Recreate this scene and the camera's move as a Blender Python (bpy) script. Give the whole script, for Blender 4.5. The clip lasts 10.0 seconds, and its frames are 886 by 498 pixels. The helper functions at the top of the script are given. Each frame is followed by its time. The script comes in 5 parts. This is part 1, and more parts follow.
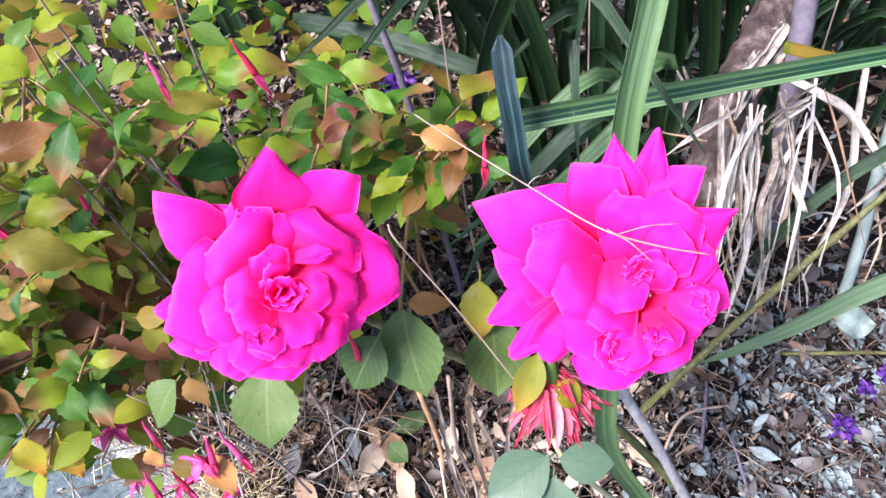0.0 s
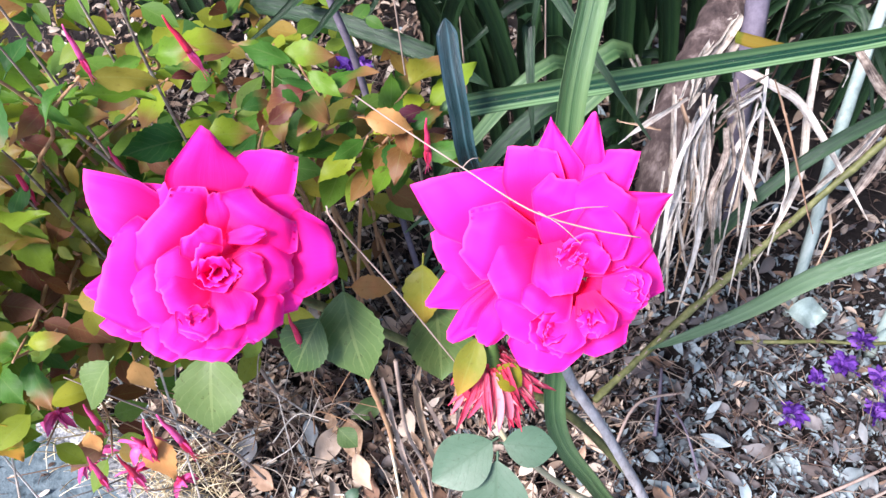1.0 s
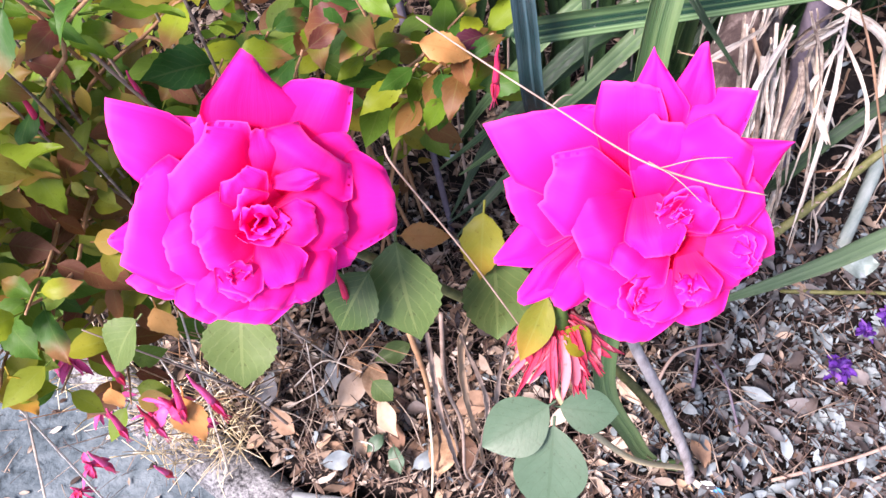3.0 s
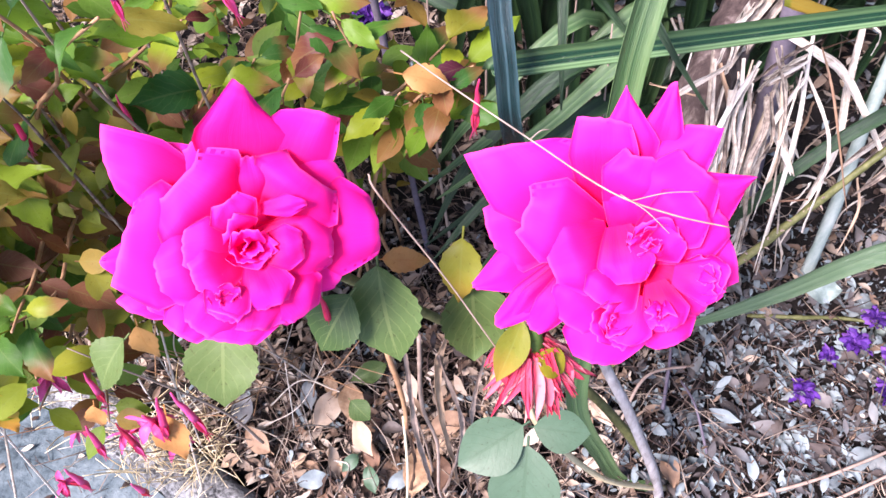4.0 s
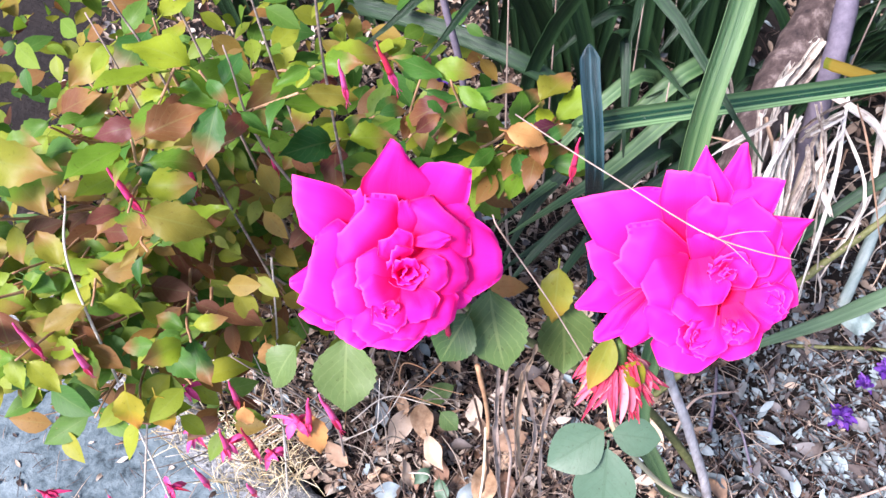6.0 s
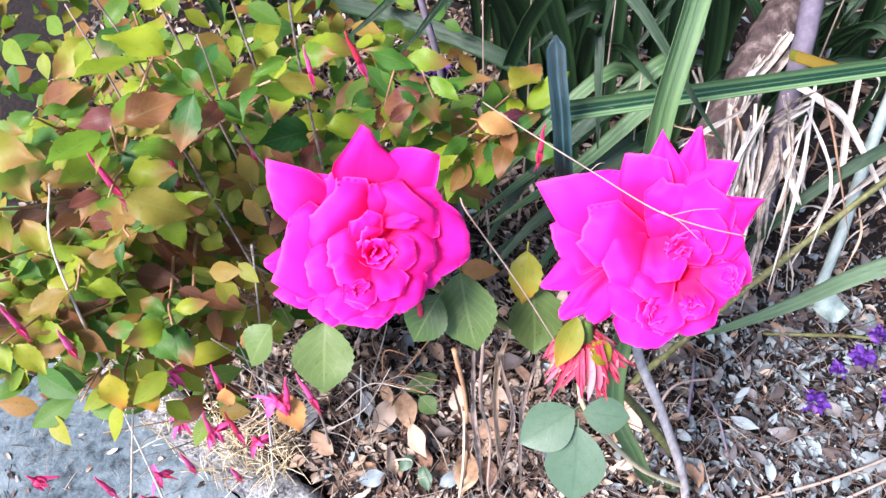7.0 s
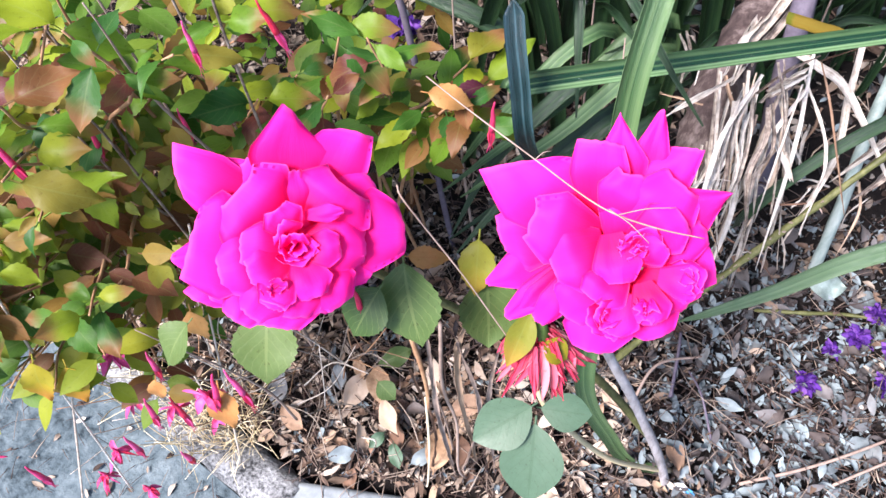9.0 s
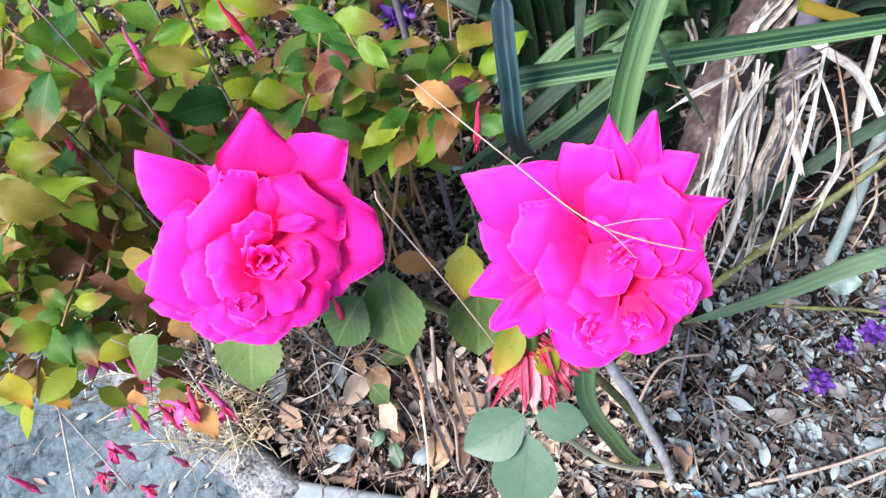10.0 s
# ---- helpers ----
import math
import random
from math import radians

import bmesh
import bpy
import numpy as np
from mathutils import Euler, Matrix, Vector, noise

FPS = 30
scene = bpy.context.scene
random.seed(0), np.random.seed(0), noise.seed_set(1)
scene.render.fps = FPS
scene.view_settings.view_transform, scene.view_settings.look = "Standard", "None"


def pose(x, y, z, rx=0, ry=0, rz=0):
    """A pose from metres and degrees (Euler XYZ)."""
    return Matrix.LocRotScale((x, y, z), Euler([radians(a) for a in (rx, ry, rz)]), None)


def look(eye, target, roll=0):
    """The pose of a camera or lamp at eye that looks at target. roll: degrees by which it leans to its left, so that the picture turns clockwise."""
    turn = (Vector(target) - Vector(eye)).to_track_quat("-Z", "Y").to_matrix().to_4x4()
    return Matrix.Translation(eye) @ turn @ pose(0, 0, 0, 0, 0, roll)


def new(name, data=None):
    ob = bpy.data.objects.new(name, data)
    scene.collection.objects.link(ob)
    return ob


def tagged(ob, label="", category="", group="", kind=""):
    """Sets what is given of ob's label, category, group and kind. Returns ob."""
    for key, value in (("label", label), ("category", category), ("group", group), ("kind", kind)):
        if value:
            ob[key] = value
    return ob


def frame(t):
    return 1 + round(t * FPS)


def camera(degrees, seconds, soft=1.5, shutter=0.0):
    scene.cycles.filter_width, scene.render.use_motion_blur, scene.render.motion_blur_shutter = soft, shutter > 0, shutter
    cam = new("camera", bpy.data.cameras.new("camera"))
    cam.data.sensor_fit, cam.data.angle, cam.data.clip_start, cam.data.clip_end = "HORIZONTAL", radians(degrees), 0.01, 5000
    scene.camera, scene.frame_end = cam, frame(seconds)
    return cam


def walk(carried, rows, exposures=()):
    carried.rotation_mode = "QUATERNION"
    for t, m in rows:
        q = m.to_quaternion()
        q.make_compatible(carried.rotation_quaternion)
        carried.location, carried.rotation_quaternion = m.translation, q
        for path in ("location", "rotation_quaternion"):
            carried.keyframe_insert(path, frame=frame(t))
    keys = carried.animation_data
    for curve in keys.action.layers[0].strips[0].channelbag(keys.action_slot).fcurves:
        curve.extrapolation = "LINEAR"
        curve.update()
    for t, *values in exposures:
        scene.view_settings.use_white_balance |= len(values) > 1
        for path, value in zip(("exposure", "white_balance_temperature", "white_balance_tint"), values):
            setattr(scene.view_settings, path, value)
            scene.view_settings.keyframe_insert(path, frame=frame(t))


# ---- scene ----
cam = camera(58.3, 10.0, soft=1.5)
METRES, EYE, TILT, LEAN, TURN = 0.5, 1.12, -57.0, 7.0, 0.0
ROWS = [
    (0.0, 0.0, 0.0, 0.0, 0.0, 0.0, -0.0),
    (0.5, 0.0104, 0.0016, -0.0095, -0.9, -0.72, -0.19),
    (1.0, 0.0485, 0.0009, -0.0106, -1.76, -0.65, -0.51),
    (1.5, 0.081, 0.0077, -0.0044, -3.36, -0.45, -0.78),
    (2.0, 0.0854, 0.017, 0.0082, -3.83, -0.82, -0.62),
    (2.5, 0.059, 0.099, 0.0089, -4.2, -3.8, -1.16),
    (3.0, -0.0301, 0.1363, 0.0095, -1.61, -5.8, -1.73),
    (4.5, -0.0532, 0.0314, 0.0305, -4.08, -2.59, -2.87),
    (5.0, -0.1396, -0.0656, 0.0218, -3.01, -1.22, -2.62),
    (5.5, -0.1841, -0.0827, 0.0264, -1.82, -1.83, -3.21),
    (7.0, -0.1448, -0.156, -0.0119, -2.31, -1.62, -2.65),
    (7.5, -0.1179, -0.122, -0.0064, -2.37, -2.9, -2.84),
    (8.0, -0.1228, -0.0724, 0.0053, -0.95, -4.99, -3.53),
    (8.5, -0.0926, -0.0399, 0.0158, -0.7, -6.03, -3.33),
    (9.0, -0.0357, -0.0444, 0.0498, -1.35, -5.35, -3.31),
    (9.5, 0.0043, -0.0164, 0.074, -0.75, -6.08, -2.8),
    (10.0, 0.0137, 0.0124, 0.0813, -0.01, -6.66, -2.94),
]
walk(cam, [(t, pose(0, 0, EYE, TILT, LEAN, TURN) @ pose(METRES * x, METRES * y, METRES * z, 90 + pitch, roll, yaw)) for t, x, y, z, yaw, pitch, roll in ROWS],
     exposures=[(0.0, 2.12, 6250, 21), (2.0, 2.12, 6150, 21), (3.0, 2.17, 6750, 32), (5.0, 2.25, 6200, 27), (7.0, 2.24, 6250, 23), (8.5, 2.2, 6450, 23), (10.0, 2.03, 6200, 16)])

# ---------------------------------------------------------------- light
world = bpy.data.worlds.new("sky")
scene.world = world
world.use_nodes = True
wn = world.node_tree
sky = wn.nodes.new("ShaderNodeTexSky")
sky.sky_type = "NISHITA"
sky.sun_disc = False
SUN_EL, SUN_AZ = radians(54), radians(-128)
sky.sun_elevation, sky.sun_rotation = SUN_EL, SUN_AZ
wn.links.new(sky.outputs[0], wn.nodes["Background"].inputs[0])
wn.nodes["Background"].inputs[1].default_value = 0.095
sun = new("sun", bpy.data.lights.new("sun", "SUN"))
sun.data.energy, sun.data.angle, sun.data.color = 3.1, radians(20), (1.0, 0.965, 0.93)
sun_from = Vector((math.sin(SUN_AZ) * math.cos(SUN_EL), math.cos(SUN_AZ) * math.cos(SUN_EL), math.sin(SUN_EL)))
sun.matrix_world = look(sun_from * 20, (0, 0, 0))

# ---------------------------------------------------------------- materials


class Mat:
    """Short hand for a node material with a principled shader."""

    def __init__(self, name, rough=0.6, spec=0.4, metal=0.0):
        self.m = bpy.data.materials.new(name)
        self.m.use_nodes = True
        self.t = self.m.node_tree
        self.p = self.t.nodes["Principled BSDF"]
        self.p.inputs["Roughness"].default_value = rough
        self.p.inputs["Specular IOR Level"].default_value = spec
        self.p.inputs["Metallic"].default_value = metal

    def n(self, kind, **sets):
        node = self.t.nodes.new(kind)
        for k, v in sets.items():
            node.inputs[k.replace("_", " ")].default_value = v
        return node

    def link(self, a, b):
        self.t.links.new(a, b)

    def uv(self):
        return self.n("ShaderNodeTexCoord").outputs["UV"]

    def obj(self):
        return self.n("ShaderNodeTexCoord").outputs["Object"]

    def noise(self, scale, detail=4, co=None, rough=0.6):
        k = self.n("ShaderNodeTexNoise", Scale=scale, Detail=detail, Roughness=rough)
        self.link(co or self.obj(), k.inputs["Vector"])
        return k.outputs["Fac"]

    def ramp(self, fac, stops, mode="LINEAR"):
        r = self.n("ShaderNodeValToRGB")
        r.color_ramp.interpolation = mode
        e = r.color_ramp.elements
        while len(e) < len(stops):
            e.new(0.5)
        for el, (pos, col) in zip(e, stops):
            el.position = pos
            el.color = (*col, 1) if len(col) == 3 else col
        self.link(fac, r.inputs[0])
        return r.outputs[0]

    def mix(self, fac, a, b, mode="MIX"):
        k = self.t.nodes.new("ShaderNodeMix")
        k.data_type = "RGBA"
        k.blend_type = mode
        for v, s in ((fac, k.inputs[0]), (a, k.inputs[6]), (b, k.inputs[7])):
            if isinstance(v, (int, float)):
                s.default_value = v
            elif isinstance(v, tuple):
                s.default_value = (*v, 1)
            else:
                self.link(v, s)
        return k.outputs[2]

    def math(self, op, a, b=0.0):
        k = self.t.nodes.new("ShaderNodeMath")
        k.operation = op
        for v, s in ((a, k.inputs[0]), (b, k.inputs[1])):
            if isinstance(v, (int, float)):
                s.default_value = v
            else:
                self.link(v, s)
        return k.outputs[0]

    def sep(self, co):
        k = self.n("ShaderNodeSeparateXYZ")
        self.link(co, k.inputs[0])
        return k.outputs

    def rnd(self):
        return self.n("ShaderNodeObjectInfo").outputs["Random"]

    def island(self):
        return self.n("ShaderNodeNewGeometry").outputs["Random Per Island"]

    def bump(self, height, strength=0.3, dist=0.002):
        b = self.n("ShaderNodeBump", Strength=strength, Distance=dist)
        self.link(height, b.inputs["Height"])
        self.link(b.outputs[0], self.p.inputs["Normal"])
        return b.outputs[0]

    def done(self, col, translucent=0.0, tint=None):
        if isinstance(col, tuple):
            self.p.inputs["Base Color"].default_value = (*col, 1)
        else:
            self.link(col, self.p.inputs["Base Color"])
        if translucent:
            tr = self.n("ShaderNodeBsdfTranslucent")
            src = self.mix(1.0, col, tint, "MULTIPLY") if tint else col
            if isinstance(src, tuple):
                tr.inputs[0].default_value = (*src, 1)
            else:
                self.link(src, tr.inputs[0])
            mx = self.n("ShaderNodeMixShader", Fac=translucent)
            self.link(self.p.outputs[0], mx.inputs[1])
            self.link(tr.outputs[0], mx.inputs[2])
            self.link(mx.outputs[0], self.t.nodes["Material Output"].inputs[0])
        return self.m


def veins(k, count=7.0):
    """Height and mask of a midrib with slanting side veins, from the leaf's own map (x across, y along)."""
    s = k.sep(k.uv())
    across = k.math("ABSOLUTE", k.math("SUBTRACT", s[0], 0.5))
    mid = k.math("LESS_THAN", across, 0.025)
    slant = k.math("SUBTRACT", k.math("MULTIPLY", s[1], count), k.math("MULTIPLY", across, count * 0.75))
    f = k.math("ABSOLUTE", k.math("SUBTRACT", k.math("FRACT", slant), 0.5))
    side = k.math("LESS_THAN", f, 0.06)
    return k.math("MAXIMUM", mid, k.math("MULTIPLY", side, 0.55)), s


def leaf_mat(name, stops, translucent=0.35, rough=0.45, by="object", edge=None, vein=(0.24, 0.30, 0.10), spec=0.22, mode="LINEAR", rib=0.15):
    k = Mat(name, rough, spec)
    r = k.rnd() if by == "object" else k.island()
    col = k.ramp(r, stops, mode)
    v, s = veins(k)
    blotch = k.noise(70, 5, None, 0.7)
    speck = k.ramp(k.noise(260, 3), [(0.62, (0, 0, 0)), (0.7, (0.5, 0.5, 0.5))])
    col = k.mix(speck, col, k.mix(1.0, col, (0.5, 0.35, 0.25), "MULTIPLY"))
    col = k.mix(k.math("MULTIPLY", blotch, 0.8), col, k.mix(1.0, col, (0.45, 0.5, 0.4), "MULTIPLY"))
    if edge:
        e = k.ramp(k.math("MULTIPLY", k.math("ADD", s[1], k.math("MULTIPLY", k.noise(30, 3), 0.7)), 0.55), [(0.44, (0, 0, 0)), (0.62, (0.9, 0.9, 0.9))])
        some = k.math("GREATER_THAN", k.math("FRACT", k.math("MULTIPLY", r, 7.3)), 0.35)
        col = k.mix(k.math("MULTIPLY", k.sep(e)[0], some), col, edge)
    col = k.mix(k.math("MULTIPLY", v, rib), col, vein)
    k.bump(k.math("ADD", k.math("MULTIPLY", v, -0.7), blotch), 0.35, 0.0015)
    return k.done(col, translucent, (1.0, 1.0, 0.6))


def petal_mat():
    k = Mat("rose_petal", 0.62, 0.15)
    s = k.sep(k.uv())
    streak = k.n("ShaderNodeTexNoise", Scale=1.0, Detail=3.0)
    mp = k.n("ShaderNodeMapping")
    mp.inputs["Scale"].default_value = (34, 2.2, 1)
    k.link(k.uv(), mp.inputs[0])
    k.link(mp.outputs[0], streak.inputs["Vector"])
    # Deeper red towards the foot stands in for shade between petals.
    col = k.ramp(s[1], [(0.3, (0.86, 0.005, 0.06)), (0.64, (0.93, 0.010, 0.19)), (0.88, (0.95, 0.022, 0.34)), (1.0, (0.95, 0.045, 0.43))])
    col = k.mix(k.math("MULTIPLY", streak.outputs["Fac"], 0.45), col, (0.84, 0.006, 0.22))
    col = k.mix(k.math("MULTIPLY", k.rnd(), 0.3), col, (0.94, 0.025, 0.46))
    across = k.math("MULTIPLY", k.math("ABSOLUTE", k.math("SUBTRACT", s[0], 0.5)), 2.0)
    # Paler edge paints a highlight on the curled rims.
    rim = k.ramp(k.math("MAXIMUM", across, s[1]), [(0.96, (0, 0, 0)), (1.0, (0.25, 0.25, 0.25))])
    col = k.mix(rim, col, (0.94, 0.20, 0.58))
    k.bump(streak.outputs["Fac"], 0.2, 0.001)
    return k.done(col, 0.38, (1.0, 0.7, 0.85))


def strap_mat(name, dark, light, rough=0.32, bands=None):
    k = Mat(name, rough, 0.5)
    s = k.sep(k.uv())
    mp = k.n("ShaderNodeMapping")
    mp.inputs["Scale"].default_value = (22, 1.3, 1)
    k.link(k.uv(), mp.inputs[0])
    st = k.noise(1.0, 4, mp.outputs[0])
    pos = k.math("ADD", s[0], k.math("MULTIPLY", k.math("SUBTRACT", st, 0.5), 0.16))
    # Bands across the leaf paint gloss lines and darker facets into its colour.
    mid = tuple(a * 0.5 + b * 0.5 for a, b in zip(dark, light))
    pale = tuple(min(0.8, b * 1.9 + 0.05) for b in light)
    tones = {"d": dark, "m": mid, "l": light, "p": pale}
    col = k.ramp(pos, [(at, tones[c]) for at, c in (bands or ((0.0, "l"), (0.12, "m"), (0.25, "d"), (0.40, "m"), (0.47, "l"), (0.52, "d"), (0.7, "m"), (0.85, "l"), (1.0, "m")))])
    col = k.mix(k.math("MULTIPLY", k.noise(25, 3), 0.3), col, k.mix(1.0, col, (0.5, 0.55, 0.5), "MULTIPLY"))
    k.bump(st, 0.8, 0.002)
    return k.done(col, 0.18, (1.0, 1.0, 0.5))


def grain_mat(name, stops, scale=60, rough=0.85, by=None, bump=0.6, dist=0.003, translucent=0.0, stretch=(1, 1, 1)):
    k = Mat(name, rough, 0.25)
    mp = k.n("ShaderNodeMapping")
    mp.inputs["Scale"].default_value = stretch
    k.link(k.obj(), mp.inputs[0])
    a = k.noise(scale, 6, mp.outputs[0], 0.7)
    b = k.noise(scale * 0.12, 3, mp.outputs[0])
    f = k.math("ADD", k.math("MULTIPLY", a, 0.65), k.math("MULTIPLY", b, 0.35))
    if by:
        r = k.rnd() if by == "object" else k.island()
        f = k.math("ADD", k.math("MULTIPLY", f, 0.45), k.math("MULTIPLY", k.math("SUBTRACT", r, 0.05), 0.65))
    col = k.ramp(f, stops)
    k.bump(a, bump, dist)
    return k.done(col, translucent)


M_PETAL = petal_mat()
M_SEPAL = leaf_mat("rose_calyx", [(0, (0.08, 0.16, 0.04)), (1, (0.12, 0.2, 0.05))])
M_ROSELEAF = leaf_mat("rose_leaf", [(0, (0.055, 0.105, 0.035)), (0.5, (0.085, 0.14, 0.045)), (1, (0.115, 0.175, 0.055))], 0.25, 0.42, edge=None, vein=(0.17, 0.22, 0.08), rib=0.4)
M_SAGE = leaf_mat("grey_green_leaf", [(0, (0.065, 0.125, 0.075)), (1, (0.10, 0.17, 0.105))], 0.2, 0.5, vein=(0.03, 0.07, 0.03), spec=0.4, rib=0.3)
M_YELLOW = leaf_mat("yellowing_leaf", [(0, (0.30, 0.27, 0.02)), (0.5, (0.42, 0.3, 0.03)), (1, (0.33, 0.34, 0.04))], 0.35, edge=(0.45, 0.2, 0.03))
M_OLIVE = leaf_mat("olive_leaf", [(0, (0.17, 0.19, 0.02)), (1, (0.25, 0.25, 0.03))], 0.35, edge=(0.3, 0.2, 0.03))
M_ORANGE = leaf_mat("orange_leaf", [(0, (0.5, 0.2, 0.07)), (1, (0.58, 0.33, 0.12))], 0.35, vein=(0.4, 0.12, 0.03))
BUSH = [(0.0, (0.03, 0.115, 0.025)), (0.2, (0.07, 0.19, 0.025)), (0.45, (0.16, 0.29, 0.022)), (0.74, (0.30, 0.36, 0.022)),
        (0.86, (0.22, 0.17, 0.03)), (0.91, (0.18, 0.06, 0.03)), (0.97, (0.13, 0.03, 0.03)), (1.0, (0.1, 0.02, 0.05))]
M_BUSH = leaf_mat("fuchsia_leaf", BUSH, 0.45, 0.45, edge=(0.24, 0.11, 0.045))
M_BUSH_LIME = leaf_mat("fuchsia_leaf_fresh", [(0, (0.07, 0.18, 0.03)), (0.32, (0.16, 0.29, 0.028)), (0.7, (0.33, 0.38, 0.03)), (0.84, (0.32, 0.24, 0.05)), (0.93, (0.24, 0.10, 0.045)), (1.0, (0.18, 0.05, 0.05))], 0.5, 0.45, edge=(0.28, 0.16, 0.05))
M_BUSH_DEEP = leaf_mat("fuchsia_leaf_deep", [(0, (0.05, 0.15, 0.025)), (0.35, (0.14, 0.25, 0.028)), (0.68, (0.31, 0.34, 0.03)), (0.84, (0.30, 0.15, 0.045)), (1.0, (0.13, 0.04, 0.04))], 0.45, 0.5, by="island")
M_BUSH_BROWN = leaf_mat("fuchsia_leaf_brown", [(0, (0.16, 0.24, 0.035)), (0.4, (0.29, 0.28, 0.04)), (0.65, (0.34, 0.21, 0.05)), (0.85, (0.26, 0.10, 0.045)), (1.0, (0.16, 0.05, 0.04))], 0.45, 0.5, by="island")
# Near-black green: the background's shade is put into this leaf colour.
M_STRAP_SHADED = strap_mat("strap_leaf", (0.008, 0.028, 0.012), (0.024, 0.062, 0.022), 0.42)
M_STRAP_LIGHT = strap_mat("strap_leaf_light", (0.035, 0.095, 0.030), (0.115, 0.20, 0.078), 0.36)
M_STRAP_BLUE = strap_mat("strap_leaf_blue", (0.006, 0.024, 0.026), (0.045, 0.10, 0.115), 0.25,
                          ((0.0, "l"), (0.12, "m"), (0.24, "d"), (0.44, "d"), (0.52, "l"), (0.60, "d"), (0.78, "d"), (0.9, "m"), (1.0, "l")))
# Its pale bands paint the white highlight along the upper edge.
M_STRAP_GLINT = strap_mat("strap_leaf_glint", (0.010, 0.05, 0.026), (0.10, 0.19, 0.075), 0.26,
                            ((0.0, "m"), (0.06, "p"), (0.15, "l"), (0.23, "p"), (0.30, "d"), (0.45, "d"), (0.5, "l"), (0.55, "d"), (0.68, "d"), (0.76, "l"), (0.92, "m"), (1.0, "l")))
M_STRAP_GREY = strap_mat("strap_leaf_dull", (0.06, 0.115, 0.055), (0.10, 0.165, 0.085), 0.4)


def straw_mat():
    k = Mat("dry_straw", 0.65, 0.3)
    mp = k.n("ShaderNodeMapping")
    mp.inputs["Scale"].default_value = (7, 1.2, 1)
    k.link(k.uv(), mp.inputs[0])
    st = k.noise(1.0, 5, mp.outputs[0], 0.7)
    f = k.math("ADD", k.math("MULTIPLY", st, 0.7), k.math("MULTIPLY", k.rnd(), 0.42))
    f = k.math("ADD", f, k.math("MULTIPLY", k.math("SUBTRACT", k.noise(110, 4), 0.5), 0.55))
    col = k.ramp(f, [(0.26, (0.035, 0.026, 0.024)), (0.40, (0.20, 0.155, 0.125)), (0.54, (0.44, 0.38, 0.31)), (0.78, (0.74, 0.70, 0.63))])
    k.bump(st, 0.8, 0.002)
    return k.done(col, 0.15)


M_STRAW = straw_mat()
M_HAY = grain_mat("hay", [(0.25, (0.35, 0.26, 0.13)), (0.5, (0.6, 0.5, 0.3)), (0.8, (0.75, 0.68, 0.5))], 90, 0.7, "object", 0.3, 0.001)
M_STRAW_STUFF = grain_mat("dry_straw_bits", [(0.2, (0.035, 0.021, 0.017)), (0.5, (0.095, 0.062, 0.050)), (0.9, (0.33, 0.27, 0.21))], 90, 0.8, "island", 0.4, 0.002)
M_BARK = grain_mat("brown_bark", [(0.36, (0.014, 0.009, 0.009)), (0.5, (0.055, 0.038, 0.034)), (0.66, (0.20, 0.16, 0.145))], 60, 0.85, None, 0.9, 0.006, 0, (1, 1, 0.25))
M_GREYSTEM = grain_mat("grey_cane", [(0.32, (0.10, 0.085, 0.08)), (0.5, (0.31, 0.285, 0.28)), (0.72, (0.56, 0.53, 0.52))], 120, 0.6, None, 0.4, 0.002, 0, (1, 1, 0.2))
M_GREENCANE = grain_mat("green_cane", [(0.3, (0.03, 0.033, 0.012)), (0.5, (0.09, 0.095, 0.032)), (0.75, (0.20, 0.19, 0.08))], 110, 0.55, None, 0.3, 0.002)
M_PALESTALK = grain_mat("pale_green_stalk", [(0.3, (0.12, 0.17, 0.15)), (0.5, (0.25, 0.32, 0.29)), (0.75, (0.46, 0.51, 0.47))], 60, 0.5, None, 0.3, 0.002, 0.1, (1, 1, 0.2))
M_TWIG = grain_mat("pale_twig", [(0.3, (0.16, 0.11, 0.085)), (0.6, (0.32, 0.245, 0.20)), (0.8, (0.50, 0.42, 0.37))], 90, 0.7, None, 0.3, 0.001)
M_DARKTWIG = grain_mat("dark_stem", [(0.3, (0.06, 0.05, 0.07)), (0.6, (0.14, 0.12, 0.15)), (0.8, (0.28, 0.26, 0.28))], 90, 0.7, None, 0.3, 0.001)
M_REDSTEM = grain_mat("reddish_stem", [(0.3, (0.2, 0.08, 0.04)), (0.6, (0.36, 0.22, 0.12)), (0.8, (0.45, 0.33, 0.2))], 90, 0.6, None, 0.3, 0.001)
# Soil colour taken down to near black to hold the plants' shade.
M_SOIL_SHADED = grain_mat("bed_soil_shaded", [(0.3, (0.004, 0.003, 0.003)), (0.55, (0.013, 0.010, 0.009)), (0.8, (0.05, 0.04, 0.034))], 70, 0.95, None, 1.0, 0.01)
M_LITTER = grain_mat("brown_litter", [(0.14, (0.010, 0.007, 0.006)), (0.3, (0.045, 0.028, 0.020)), (0.46, (0.13, 0.085, 0.058)), (0.62, (0.22, 0.165, 0.12)), (0.88, (0.40, 0.35, 0.29))], 80, 0.7, "island", 0.5, 0.002)
# Grey leaves with the blue of cool shade mixed into their colour.
M_LITTER_GREY = grain_mat("grey_litter", [(0.14, (0.010, 0.009, 0.009)), (0.28, (0.040, 0.032, 0.030)), (0.45, (0.075, 0.070, 0.070)), (0.62, (0.098, 0.122, 0.13)), (0.92, (0.25, 0.31, 0.32))], 80, 0.6, "island", 0.5, 0.002)
